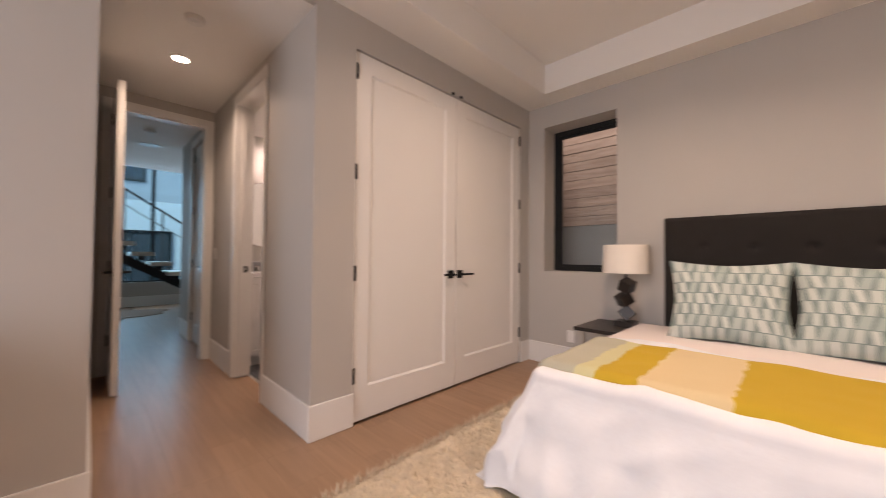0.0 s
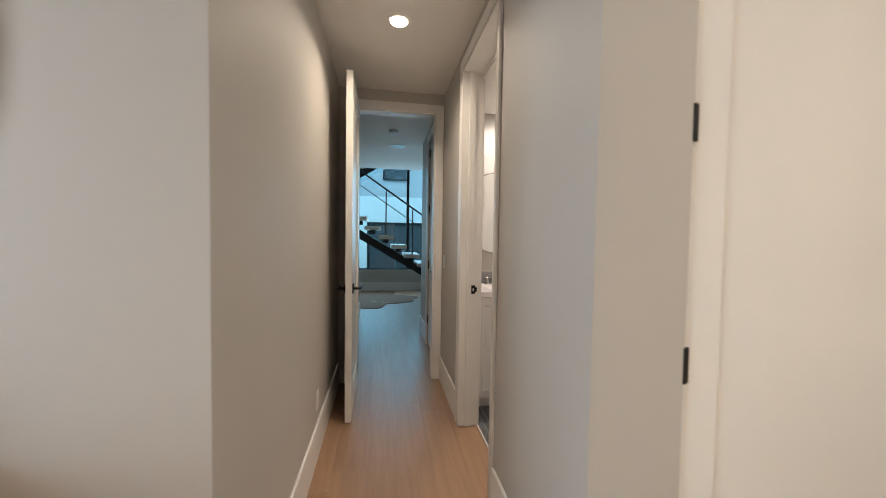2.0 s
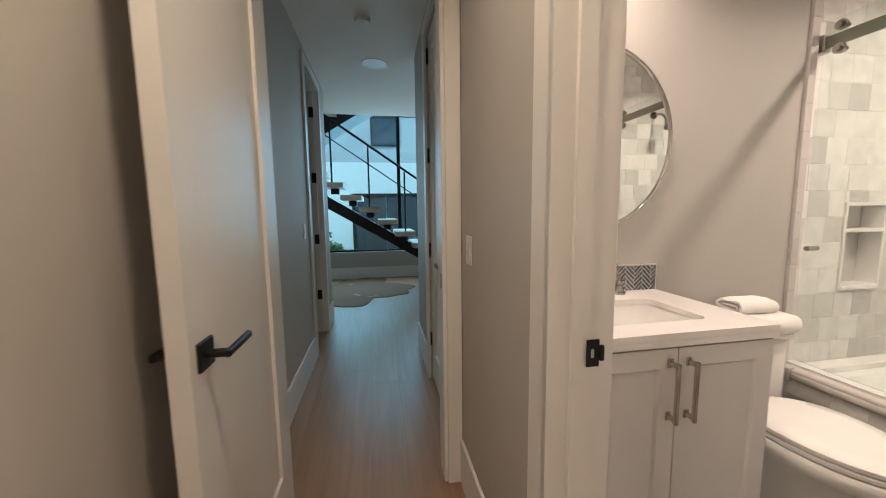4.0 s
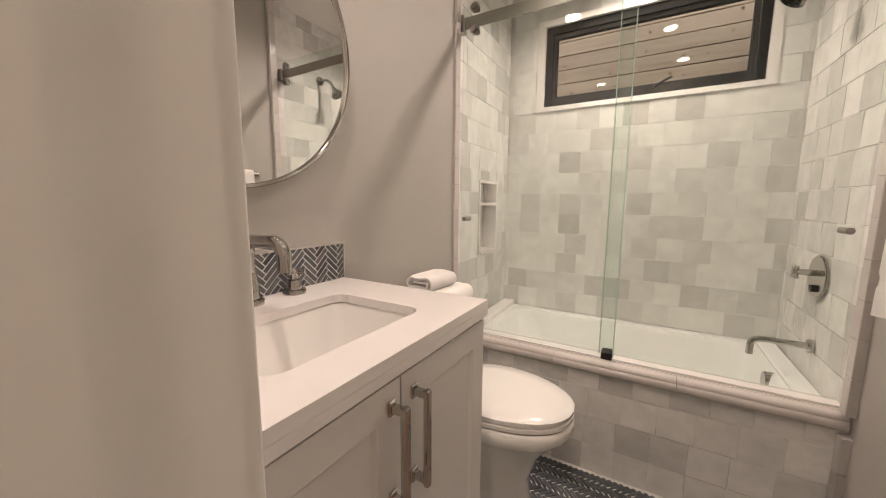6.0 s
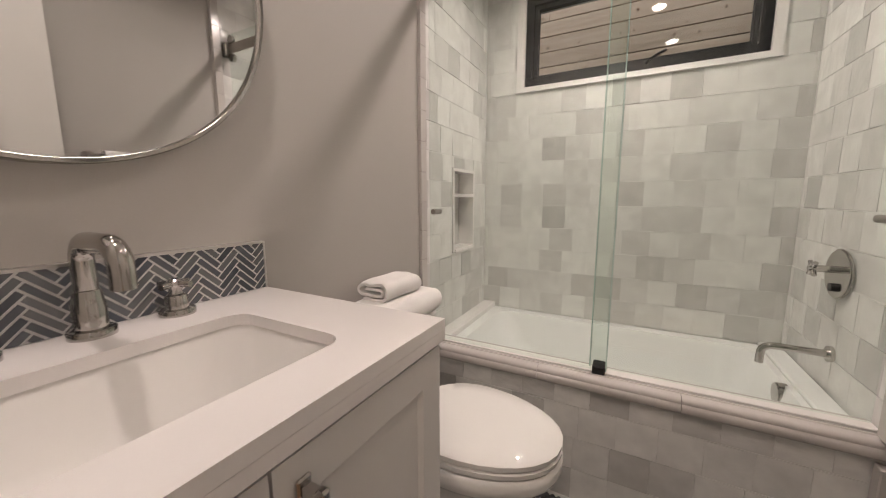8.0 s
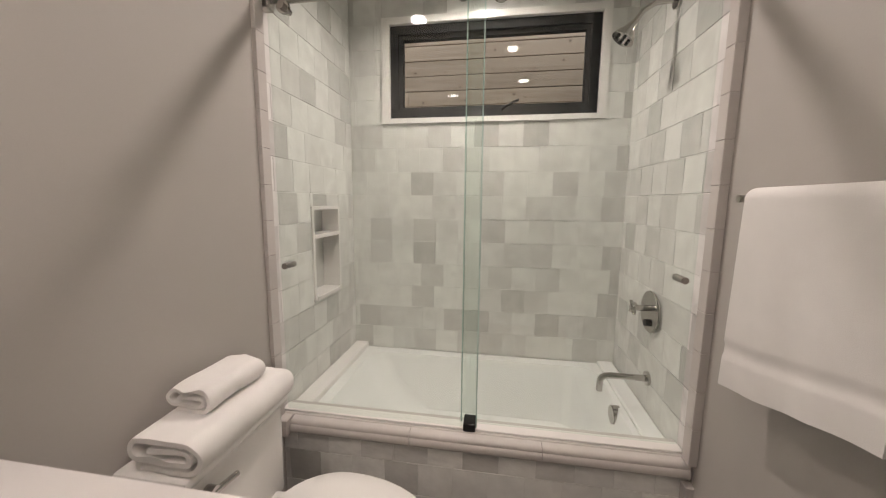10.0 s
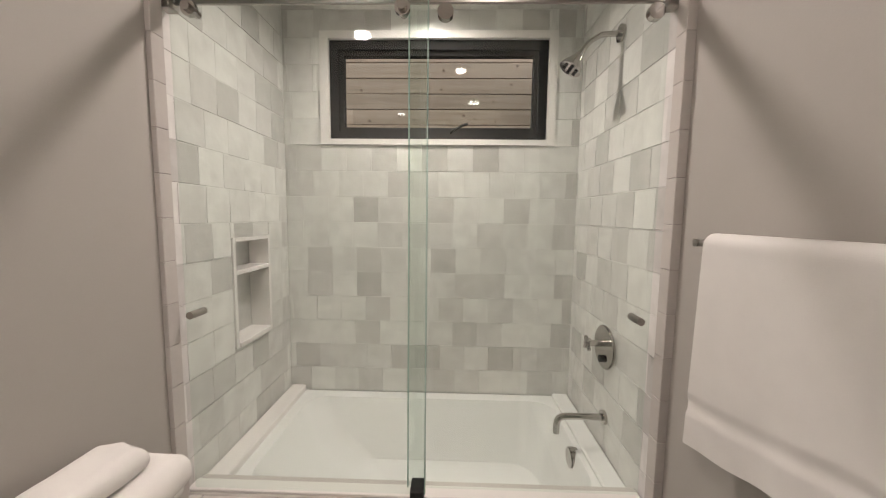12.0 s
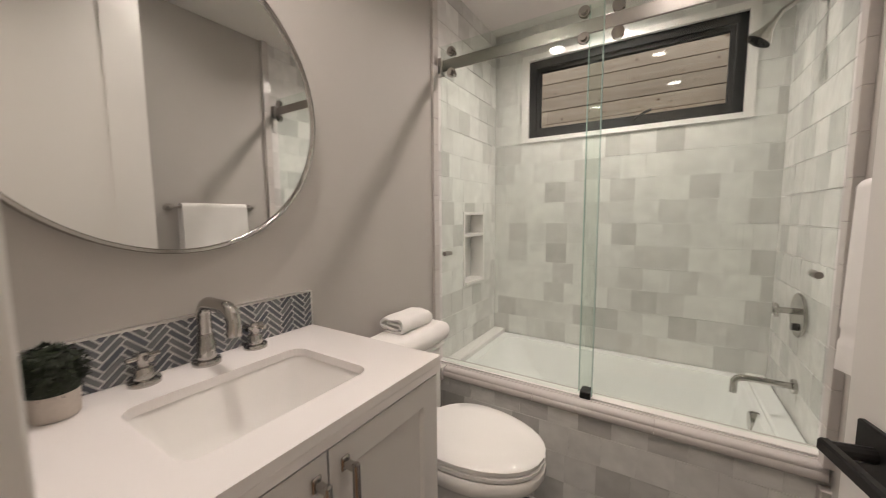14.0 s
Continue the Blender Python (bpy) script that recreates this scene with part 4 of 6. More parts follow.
def clip_piece(x, y, turn, w, l, x0, x1, y0, y1):
    """A turned rectangle clipped to a window, as a list of corners."""
    c, s = math.cos(radians(turn)), math.sin(radians(turn))
    poly = [(x + a * c - b * s, y + a * s + b * c) for a, b in ((-l / 2, -w / 2), (l / 2, -w / 2), (l / 2, w / 2), (-l / 2, w / 2))]
    for ax, lim, sg in ((0, x0, 1), (0, x1, -1), (1, y0, 1), (1, y1, -1)):
        out = []
        for k in range(len(poly)):
            p, q = poly[k], poly[(k + 1) % len(poly)]
            dp, dq = (p[ax] - lim) * sg, (q[ax] - lim) * sg
            if dp >= 0:
                out.append(p)
            if (dp >= 0) != (dq >= 0):
                t = dp / (dp - dq)
                out.append((p[0] + (q[0] - p[0]) * t, p[1] + (q[1] - p[1]) * t))
        poly = out
        if len(poly) < 3:
            return None
    a = abs(sum(p[0] * q[1] - q[0] * p[1] for p, q in zip(poly, poly[1:] + poly[:1]))) / 2
    return poly if a > 1.2e-5 else None


for x, z, t in herring_field(0.143, 0.805, 0.912, 1.017, PW, PL, PG, 45):
    poly = clip_piece(x, z, t, PW, PL, 0.143, 0.805, 0.9125, 1.017)
    if poly:
        b = bmesh.new()
        loft(b, [[(px, 2.169, pz) for px, pz in poly], [(px, 2.166, pz) for px, pz in poly]])
        part("mosaic_piece", b, MOSAIC, bsp)

# mosaic floor, past counting
fv, ff = [], []
for x, y, t in herring_field(0.13, 1.55, 0.765, 2.17, 0.0125, 0.0545, 0.003, 45):
    if 0.13 < x < 1.545 and 0.77 < y < 2.17:
        poly = clip_piece(x, y, t, 0.0125, 0.0545, 0.13, 1.547, 0.765, 2.175)
        if poly:
            n0, n = len(fv), len(poly)
            fv += [(a, b, 0.0015) for a, b in poly] + [(a, b, 0.0045) for a, b in poly]
            ff.append(tuple(range(n0 + n, n0 + 2 * n)))
            ff += [(n0 + k, n0 + (k + 1) % n, n0 + n + (k + 1) % n, n0 + n + k) for k in range(n)]
me = bpy.data.meshes.new("floor_mosaic")
me.from_pydata(fv, [], ff)
me.materials.append(FLOORMOSAIC)
tagged(new("floor_mosaic", me), "grey herringbone mosaic floor tiles", "floor tiles", kind="stuff")

# toilet
to = thing("toilet", (1.19, 1.85, 0), "white two-piece toilet with a closed lid", "toilet")


def oval(cx, cy, rx, ry0, ry1, z, n=32):
    """An egg ring: ry0 towards the front, ry1 towards the tank."""
    out = []
    for k in range(n):
        a = k * math.tau / n
        s = math.sin(a)
        q = abs(math.cos(a)) ** 0.92 * (1 if math.cos(a) >= 0 else -1)
        out.append((cx + rx * q, cy + (ry1 if s > 0 else ry0) * s, z))
    return out


TX, TY = 1.185, 1.81
part("bowl", loft(bmesh.new(), [oval(TX, TY + 0.06, 0.118, 0.215, 0.20, 0.0), oval(TX, TY + 0.06, 0.114, 0.212, 0.20, 0.03), oval(TX, TY + 0.05, 0.108, 0.185, 0.2, 0.16), oval(TX, TY + 0.03, 0.128, 0.205, 0.2, 0.27),
                                oval(TX, TY + 0.01, 0.158, 0.245, 0.19, 0.345), oval(TX, TY, 0.174, 0.262, 0.19, 0.366), oval(TX, TY, 0.183, 0.274, 0.19, 0.378), oval(TX, TY, 0.188, 0.282, 0.19, 0.395), oval(TX, TY, 0.188, 0.282, 0.19, 0.418), oval(TX, TY, 0.182, 0.274, 0.19, 0.427)]), CERAMIC, to, smooth=True)
part("seat", loft(bmesh.new(), [oval(TX, TY, 0.176, 0.268, 0.18, 0.431), oval(TX, TY, 0.183, 0.278, 0.18, 0.433), oval(TX, TY, 0.184, 0.280, 0.18, 0.446), oval(TX, TY, 0.178, 0.272, 0.178, 0.449)]), CERAMIC, to, smooth=True)
part("lid", loft(bmesh.new(), [oval(TX, TY, 0.176, 0.268, 0.18, 0.4525), oval(TX, TY, 0.183, 0.278, 0.182, 0.4545), oval(TX, TY, 0.184, 0.280, 0.182, 0.468), oval(TX, TY, 0.177, 0.270, 0.178, 0.474), oval(TX, TY, 0.12, 0.19, 0.13, 0.478)]), CERAMIC, to, smooth=True)
for x in (TX - 0.07, TX + 0.07):
    part("seat_hinge", bx(x - 0.022, x + 0.022, TY + 0.165, TY + 0.20, 0.428, 0.462, bevel=0.006, seg=2), CERAMIC, to, smooth=True)
part("pedestal_back", bx(TX - 0.10, TX + 0.10, 1.93, 2.15, 0.0, 0.42, bevel=0.03, seg=3), CERAMIC, to, smooth=True)
TK = 1.165
part("tank", bx(TK - 0.172, TK + 0.165, 2.008, 2.172, 0.42, 0.708, bevel=0.025, seg=3), CERAMIC, to, smooth=True)
part("tank_lid", bx(TK - 0.18, TK + 0.172, 1.995, 2.175, 0.708, 0.733, bevel=0.010, seg=2), CERAMIC, to, smooth=True)
b = bmesh.new()
rod(b, (TK - 0.12, 2.009, 0.665), (TK - 0.12, 1.985, 0.665), 0.014, 16)
rod(b, (TK - 0.12, 1.990, 0.665), (TK - 0.055, 1.986, 0.658), 0.007, 10)
part("flush_lever", b, CHROME, to, "polished flush lever", smooth=True)


def folded_towel(name, x0, x1, y0, y1, z0, H, label, seed):
    """A thick cloth folded over and over into a flat roll, its layered end in view."""
    th = thing(name, ((x0 + x1) / 2, (y0 + y1) / 2, z0), label, "towel")
    W, yc = y1 - y0, (y0 + y1) / 2
    t = H / 4.5
    R0 = H / 2 - t / 2
    R1 = R0 - t * 1.04
    L = W / 2 - H / 2
    path = [(L * (1 - 2 * k / 12), -R0) for k in range(13)]
    path += [(-L - R0 * math.sin(math.pi * k / 10), -R0 * math.cos(math.pi * k / 10)) for k in range(1, 11)]
    path += [(-L + 2 * L * k / 12, R0) for k in range(1, 13)]
    mid, rad = (R0 - R1) / 2, (R0 + R1) / 2
    path += [(L + rad * math.sin(math.pi * k / 10), mid + rad * math.cos(math.pi * k / 10)) for k in range(1, 11)]
    path += [(L - 1.92 * L * k / 12, -R1) for k in range(1, 13)]
    path += [(-0.92 * L - R1 * math.sin(math.pi * k / 8), -R1 * math.cos(math.pi * k / 8)) for k in range(1, 9)]
    path += [(-0.92 * L + 1.5 * L * k / 8, R1) for k in range(1, 9)]
    n, m = 30, len(path)
    norms = []
    for k in range(m):
        a, b = path[max(0, k - 1)], path[min(m - 1, k + 1)]
        d = math.hypot(b[0] - a[0], b[1] - a[1]) or 1.0
        norms.append((-(b[1] - a[1]) / d, (b[0] - a[0]) / d))
    bm = bmesh.new()
    rings = []
    for i in range(n + 1):
        u = i / n
        e = min(i, n - i)
        half = t / 2 * (0.62, 0.86, 0.96)[e] if e < 3 else t / 2
        x = x0 + (x1 - x0) * u
        pts = []
        for side in (1, -1):
            for k in (range(m) if side > 0 else range(m - 1, -1, -1)):
                (py, pz), (ny, nz) = path[k], norms[k]
                h = half * (0.7 if k in (0, m - 1) else 1.0)
                q = noise.noise((x * 9 + seed, k * 0.13, 1.3))
                sag = 0.0022 * noise.noise((x * 16, py * 30 + seed, pz * 40)) + 0.0016 * q
                slip = 0.009 * noise.noise((k * 0.16, seed, 4.0)) * (2 * u - 1)
                pts.append((x + slip, yc + py + ny * h * side + sag, z0 + H / 2 + pz + nz * h * side + (sag if pz > -R0 * 0.9 else 0.0)))
        rings.append(pts)
    loft(bm, rings)
    low = min(v.co.z for v in bm.verts)
    bmesh.ops.translate(bm, vec=(0, 0, z0 - low), verts=bm.verts)
    part("cloth", bm, TOWEL, th, smooth=True)
    return th


folded_towel("folded_towel", 1.0, 1.328, 1.965, 2.155, 0.734, 0.080, "large folded white bath towel on the toilet tank", 2.0)
folded_towel("folded_towel", 1.088, 1.275, 2.020, 2.145, 0.812, 0.058, "small folded white hand towel on a larger towel", 7.0)

# towel bar and hanging towel
tb = thing("towel_bar", (1.17, 0.782, 1.31), "slim steel towel bar on the wall", "towel bar")
part("bar", rod(bmesh.new(), (0.93, 0.825, 1.31), (1.395, 0.825, 1.31), 0.008, 14), STEEL, tb, smooth=True)
for x in (0.945, 1.385):
    b = bmesh.new()
    rod(b, (x, 0.782, 1.31), (x, 0.836, 1.31), 0.009, 14)
    rod(b, (x, 0.782, 1.31), (x, 0.790, 1.31), 0.022, 20)
    part("post", b, STEEL, tb, smooth=True)
ht = thing("hanging_towel", (1.17, 0.825, 0.87), "white bath towel hanging over the towel bar", "towel")
def hanging(x0, x1, zf, zb):
    bm = bmesh.new()
    path = []
    for k in range(45):
        path.append((0.852, zf + (1.31 - zf) * k / 44))
    for k in range(1, 9):
        a = math.pi * k / 9
        path.append((0.825 + 0.027 * math.cos(a), 1.31 + 0.024 * math.sin(a)))
    for k in range(12):
        path.append((0.797, 1.31 - (1.31 - zb) * k / 11))
    nx = 24
    grid = []
    for i in range(nx + 1):
        u = i / nx
        x = x0 + (x1 - x0) * u
        row = []
        for k, (y, z) in enumerate(path):
            d = max(0, (1.31 - z)) / 0.45
            wob = 0.008 * d * math.sin(u * 6.5 + 0.6) + 0.003 * d * math.sin(u * 17 + 2)
            band = -0.0032 if (k < 45 and 0.948 < z < 0.978) else 0.0
            edge = 0.008 * math.sin(u * 5 + 1) * d + 0.075 * d * (1 - u)
            row.append(bm.verts.new((x + 0.012 * d * (u - 0.5), y + wob * (1 if k < 45 else 0.4) + band, z + edge)))
        grid.append(row)
    for a, b in zip(grid, grid[1:]):
        for k in range(len(path) - 1):
            bm.faces.new((a[k], b[k], b[k + 1], a[k + 1]))
    bmesh.ops.recalc_face_normals(bm, faces=bm.faces)
    bmesh.ops.solidify(bm, geom=list(bm.faces), thickness=0.009)
    return bm


part("cloth", hanging(0.985, 1.336, 0.868, 0.90), TOWEL, ht, smooth=True)

# plant in a pot
pl = thing("potted_plant", (0.240, 2.112, 0.911), "small round moss plant in a pale pot", "plant")
b = bmesh.new()
lathe(b, [(0.029, 0.0), (0.032, 0.004), (0.034, 0.040), (0.035, 0.046), (0.031, 0.046), (0.029, 0.040)], (0.240, 2.112, 0.9115), 28)
part("pot", b, STONEWARE, pl, smooth=True)
random.seed(5)
fvs, ffs = [], []
for _ in range(1500):
    d = Vector((random.gauss(0, 1), random.gauss(0, 1), random.gauss(0, 1))).normalized()
    p = Vector((0.240, 2.112, 0.992)) + d * 0.043 * random.uniform(0.7, 1.08)
    if p.z < 0.944:
        continue
    u = d.orthogonal().normalized()
    u.rotate(Matrix.Rotation(random.uniform(0, 6.28), 3, d))
    v = (d.cross(u) + d * random.uniform(-0.4, 0.6)).normalized()
    n0 = len(fvs)
    fvs += [p - u * 0.003, p + u * 0.003, p + v * 0.011 + d * 0.004]
    ffs.append((n0, n0 + 1, n0 + 2))
me = bpy.data.meshes.new("leaves")
me.from_pydata(fvs, [], ffs)
me.materials.append(DARKLEAF)
lv = new("leaves", me)
lv.parent = pl
lv.matrix_parent_inverse = pl.matrix_basis.inverted()
part("moss_core", lathe(bmesh.new(), [(0.030, 0.946), (0.037, 0.965), (0.040, 0.992), (0.032, 1.018), (0.012, 1.031)], (0.240, 2.112, 0), 16), DARKLEAF, pl, smooth=True)


def wall_plate(name, at, normal, label, kind_):
    """A switch or socket plate flat on a wall across x (normal -1 or 1) or y."""
    w = thing(name, at, label, kind_)
    x, y, z = at
    if normal == "x-":
        part("plate", bx(x - 0.005, x, y - 0.036, y + 0.036, z - 0.058, z + 0.058, bevel=0.002), PLASTIC, w)
        part("rocker", bx(x - 0.009, x - 0.005, y - 0.016, y + 0.016, z - 0.033, z + 0.033, bevel=0.001), PLASTIC, w)
    elif normal == "x+":
        part("plate", bx(x, x + 0.005, y - 0.036, y + 0.036, z - 0.058, z + 0.058, bevel=0.002), PLASTIC, w)
        part("rocker", bx(x + 0.005, x + 0.009, y - 0.016, y + 0.016, z - 0.033, z + 0.033, bevel=0.001), PLASTIC, w)


wall_plate("light_switch", (0.0, 2.22, 1.10), "x-", "white rocker light switch on the hall wall", "light switch")
wall_plate("light_switch", (HL, 3.72, 1.11), "x+", "white rocker light switch on the passage wall", "light switch")
wall_plate("wall_socket", (HL, 1.33, 0.34), "x+", "white wall socket low on the hall wall", "socket")
wall_plate("wall_socket", (EX, -0.47, 0.317), "x-", "white wall socket beside the nightstand", "socket")


# ---- zellige pieces ----
def tile_mesh(seed, s=0.1215, t=0.0028):
    rnd = random.Random(seed)
    bm = bmesh.new()
    j = lambda q: rnd.uniform(-q, q)
    h = s / 2
    base = [(-h, 0, -h), (h, 0, -h), (h, 0, h), (-h, 0, h)]
    mid = [(x + j(0.0006), -t * 0.8, z + j(0.0012)) for x, _, z in base]
    top_ = [(x * 0.984 + j(0.0004), -t + j(0.0003), z * 0.984 + j(0.0004)) for x, _, z in base]
    loft(bm, [base, mid, top_])
    return mesh_of("tile", bm, TILE)


TILES = [tile_mesh(k) for k in range(8)]
trnd = random.Random(11)


def tile_wall(parent, origin, along, rz, length, z0, z1, hole=None, pitch=0.1245, step=0.1235):
    """Rows of tiles: origin is the wall's start, along its way; hole(u, z) is left free."""
    rows = int(math.ceil((z1 - z0) / pitch - 0.05))
    for r in range(rows):
        zc = z0 + (r + 0.5) * pitch
        zlo, zhi = z0 + r * pitch, min(z1, z0 + (r + 1) * pitch)
        u = -trnd.uniform(0.1, 0.9) * step
        while u < length - 0.004:
            spans = [(max(0.0, u), min(length, u + step), zlo, zhi)]
            u += step
            if hole:
                hu0, hu1, hz0, hz1 = hole
                nxt = []
                for a, b, c, d in spans:
                    if b <= hu0 or a >= hu1 or d <= hz0 or c >= hz1:
                        nxt.append((a, b, c, d))
                        continue
                    if a < hu0:
                        nxt.append((a, hu0, c, d))
                    if b > hu1:
                        nxt.append((hu1, b, c, d))
                    a2, b2 = max(a, hu0), min(b, hu1)
                    if c < hz0:
                        nxt.append((a2, b2, c, hz0))
                    if d > hz1:
                        nxt.append((a2, b2, hz1, d))
                spans = nxt
            for a, b, c, d in spans:
                if b - a < 0.008 or d - c < 0.008:
                    continue
                ob = new("tile", trnd.choice(TILES))
                ob.parent = parent
                um, zm = (a + b) / 2, (c + d) / 2
                p = Vector(origin) + Vector(along) * um
                ob.matrix_basis = Matrix.Translation((p.x, p.y, zm)) @ pose(0, 0, 0, trnd.uniform(-0.7, 0.7), 0, rz + trnd.uniform(-0.6, 0.6)) @ Matrix.Diagonal(((b - a - 0.0006) / 0.1215, 1, (d - c - 0.0030) / 0.1215, 1))


def tile_structure(name, bm, label):
    return structure(name, bm, GROUT, label, "tiled wall")


tl = tile_structure("wall_tile_niche_side", solid([1.53, NX0, NX1, 2.332], [2.208, 2.30], [0.0, NZ0, NZ1, BC], lambda x, y, z: NX0 < x < NX1 and NZ0 < z < NZ1), "white glazed tile wall with a niche")
tile_wall(tl, (1.56, 2.2075, 0), (1, 0, 0), 0, 0.76, 0.457, BC, (NX0 - 1.56, NX1 - 1.56, NZ0, NZ1))
tr = tile_structure("wall_tile_valve_side", bx(1.53, 2.332, 0.70, 0.778, 0, BC), "white glazed tile wall with the shower fittings")
tile_wall(tr, (2.32, 0.7785, 0), (-1, 0, 0), 180, 0.76, 0.457, BC)
tk = tile_structure("wall_tile_window_side", solid([2.324, 2.332], [0.778, 0.898, 2.024, 2.208], [0.45, 1.704, 2.228, BC], lambda x, y, z: 0.898 < y < 2.024 and 1.704 < z < 2.228), "white and grey glazed tile wall under the window")
tile_wall(tk, (2.3235, 2.205, 0), (0, -1, 0), -90, 1.425, 0.457, BC, (2.205 - 2.024, 2.205 - 0.898, 1.704, 2.228))
ta = tile_structure("wall_tile_tub_front", bx(1.554, 1.60, 0.765, 2.19, 0, 0.445), "glazed tile front of the tub")
tile_wall(ta, (1.5535, 2.185, 0), (0, -1, 0), -90, 1.42, 0.445 - 3.58 * 0.1245, 0.445)
# edge tiles beside the glass
for k in range(16):
    z0 = 0.505 + k * 0.1205
    if z0 > BC - 0.02:
        break
    z1 = min(BC, z0 + 0.1200)
    part("edge_tile", bx(1.518, 1.560, 2.166, 2.213, z0, z1, bevel=0.0015), TRIMTILE, tl)
    part("edge_tile", bx(1.518, 1.560, 0.745, 0.806, z0, z1, bevel=0.0015), TRIMTILE, tr)
for k in range(4):
    z1 = 0.435 - k * 0.1245
    z0 = max(0.0, z1 - 0.122)
    part("edge_tile", bx(1.518, 1.556, 2.166, 2.2, z0, z1, bevel=0.003), TRIMTILE, tl)
    part("edge_tile", bx(1.518, 1.553, 0.745, 0.806, z0, z1, bevel=0.003), TRIMTILE, tr)


# ---- bedroom ----
def cloth_over(x0, x1, y0, y1, top, drop, flare, puff, sides, seed, nx=70, ny=90, amp=0.02, low=0.05, uv=False, thick=0.0):
    """A cloth laid on a block with sides hanging: sides is (x-, x+, y-, y+) lengths of overhang."""
    bm = bmesh.new()
    lay = bm.loops.layers.uv.new("UVMap")
    sx0, sx1, sy0, sy1 = sides
    us = np.linspace(x0 - sx0, x1 + sx1, nx + 1)
    vs = np.linspace(y0 - sy0, y1 + sy1, ny + 1)
    grid = []
    for u in us:
        row = []
        for v in vs:
            cx, cy = min(max(u, x0), x1), min(max(v, y0), y1)
            ox, oy = u - cx, v - cy
            d = math.hypot(ox, oy)
            n1 = noise.noise((u * 2.6 + seed, v * 2.6, 0.3))
            n2 = noise.noise((u * 7.5 + seed, v * 7.5, 1.7))
            n3 = 1 - 2 * abs(noise.noise((u * 3.4 + v * 1.3 + seed, v * 2.2 - u, 5.1)))
            z = top + puff * (n1 * 0.6 + n2 * 0.3 + n3 * 0.35)
            px, py = cx, cy
            if d > 1e-6:
                nx_, ny_ = ox / d, oy / d
                s = (cx * 1.0 + cy) * 1.0 + math.atan2(ny_, nx_) * 0.35
                r = 0.05
                if d < r * 1.57:
                    a = d / r
                    out, fall = r * math.sin(a), r * (1 - math.cos(a))
                else:
                    e = d - r * 1.57
                    out, fall = r + e * flare, r + e * math.sqrt(max(0.05, 1 - flare * flare))
                k = min(1, max(0, d - 0.05) / 0.4)
                n4 = noise.noise((u * 5.5 + seed, v * 5.5, d * 3.0))
                n5 = 1 - 2 * abs(noise.noise((u * 3.1 + v * 2.0, v * 3.7 + seed, d * 4.0)))
                out += k * amp * (0.7 * math.sin(s * 13 + 2.5 * n1 + seed) + 0.4 * math.sin(s * 31 + 3 * n4) + 1.4 * n4 + 0.8 * n5)
                px, py = cx + nx_ * out, cy + ny_ * out
                z -= fall
            row.append((bm.verts.new((px, py, max(z, low))), (u, v)))
        grid.append(row)
    for i in range(nx):
        for j in range(ny):
            q = (grid[i][j], grid[i + 1][j], grid[i + 1][j + 1], grid[i][j + 1])
            f = bm.faces.new([w[0] for w in q])
            for lp, w in zip(f.loops, q):
                lp[lay].uv = ((y1 + sy1 - w[1][1]) / (y1 + sy1 - (y0 - sy0)), (w[1][0] - us[0]) / (us[-1] - us[0]))
    if thick:
        bmesh.ops.recalc_face_normals(bm, faces=bm.faces)
        bmesh.ops.solidify(bm, geom=list(bm.faces), thickness=thick)
    return bm


MX0, MX1, MY0, MY1, MT = 0.64, 2.30, -3.0, -1.14, 0.545
bed = thing("bed", (1.45, -2.07, 0), "wide bed with a dark tufted headboard", "bed")
part("mattress", bx(MX0 + 0.02, MX1, MY0 + 0.02, MY1 - 0.02, 0.27, MT - 0.012, bevel=0.04, seg=3), LINEN, bed, smooth=True)
part("bed_base", bx(MX0 + 0.06, MX1, MY0 + 0.05, MY1 - 0.05, 0.09, 0.27, bevel=0.008), HEADB, bed)
for x in (MX0 + 0.12, MX1 - 0.1):
    for y in (MY0 + 0.12, MY1 - 0.12):
        part("leg", bx(x - 0.03, x + 0.03, y - 0.03, y + 0.03, 0.0, 0.09, bevel=0.004), DARKWOOD, bed)
# headboard: padded slab with tufted dimples
hb = bmesh.new()
HY0, HY1, HZ0, HZ1, HX = -2.95, -1.284, 0.12, 1.415, 2.325
buttons = [(-1.546 - 0.287 * k, 1.178) for k in range(5)]
ny, nz = 120, 90
grid = []
for i in range(ny + 1):
    row = []
    for j in range(nz + 1):
        y, z = HY0 + (HY1 - HY0) * i / ny, HZ0 + (HZ1 - HZ0) * j / nz
        e = min(y - HY0, HY1 - y, HZ1 - z)
        x = HX + 0.03 * (1 - min(1, e / 0.03)) ** 2
        for by, bz in buttons:
            d = math.hypot(y - by, z - bz)
            x += 0.022 * math.exp(-(d / 0.022) ** 2) + 0.008 * math.exp(-(d / 0.07) ** 2)
        row.append(hb.verts.new((x, y, z)))
    grid.append(row)
for i in range(ny):
    for j in range(nz):
        hb.faces.new((grid[i][j], grid[i + 1][j], grid[i + 1][j + 1], grid[i][j + 1]))
hd_ = part("headboard", hb, HEADB, bed, "dark brown tufted headboard", smooth=True)
part("headboard_back", bx(HX + 0.028, 2.405, HY0, HY1, 0.0, HZ1, bevel=0.006), HEADB, hd_)
for by, bz in buttons:
    part("button", rod(bmesh.new(), (HX + 0.014, by, bz), (HX + 0.026, by, bz), 0.012, 12), HEADB, hd_)

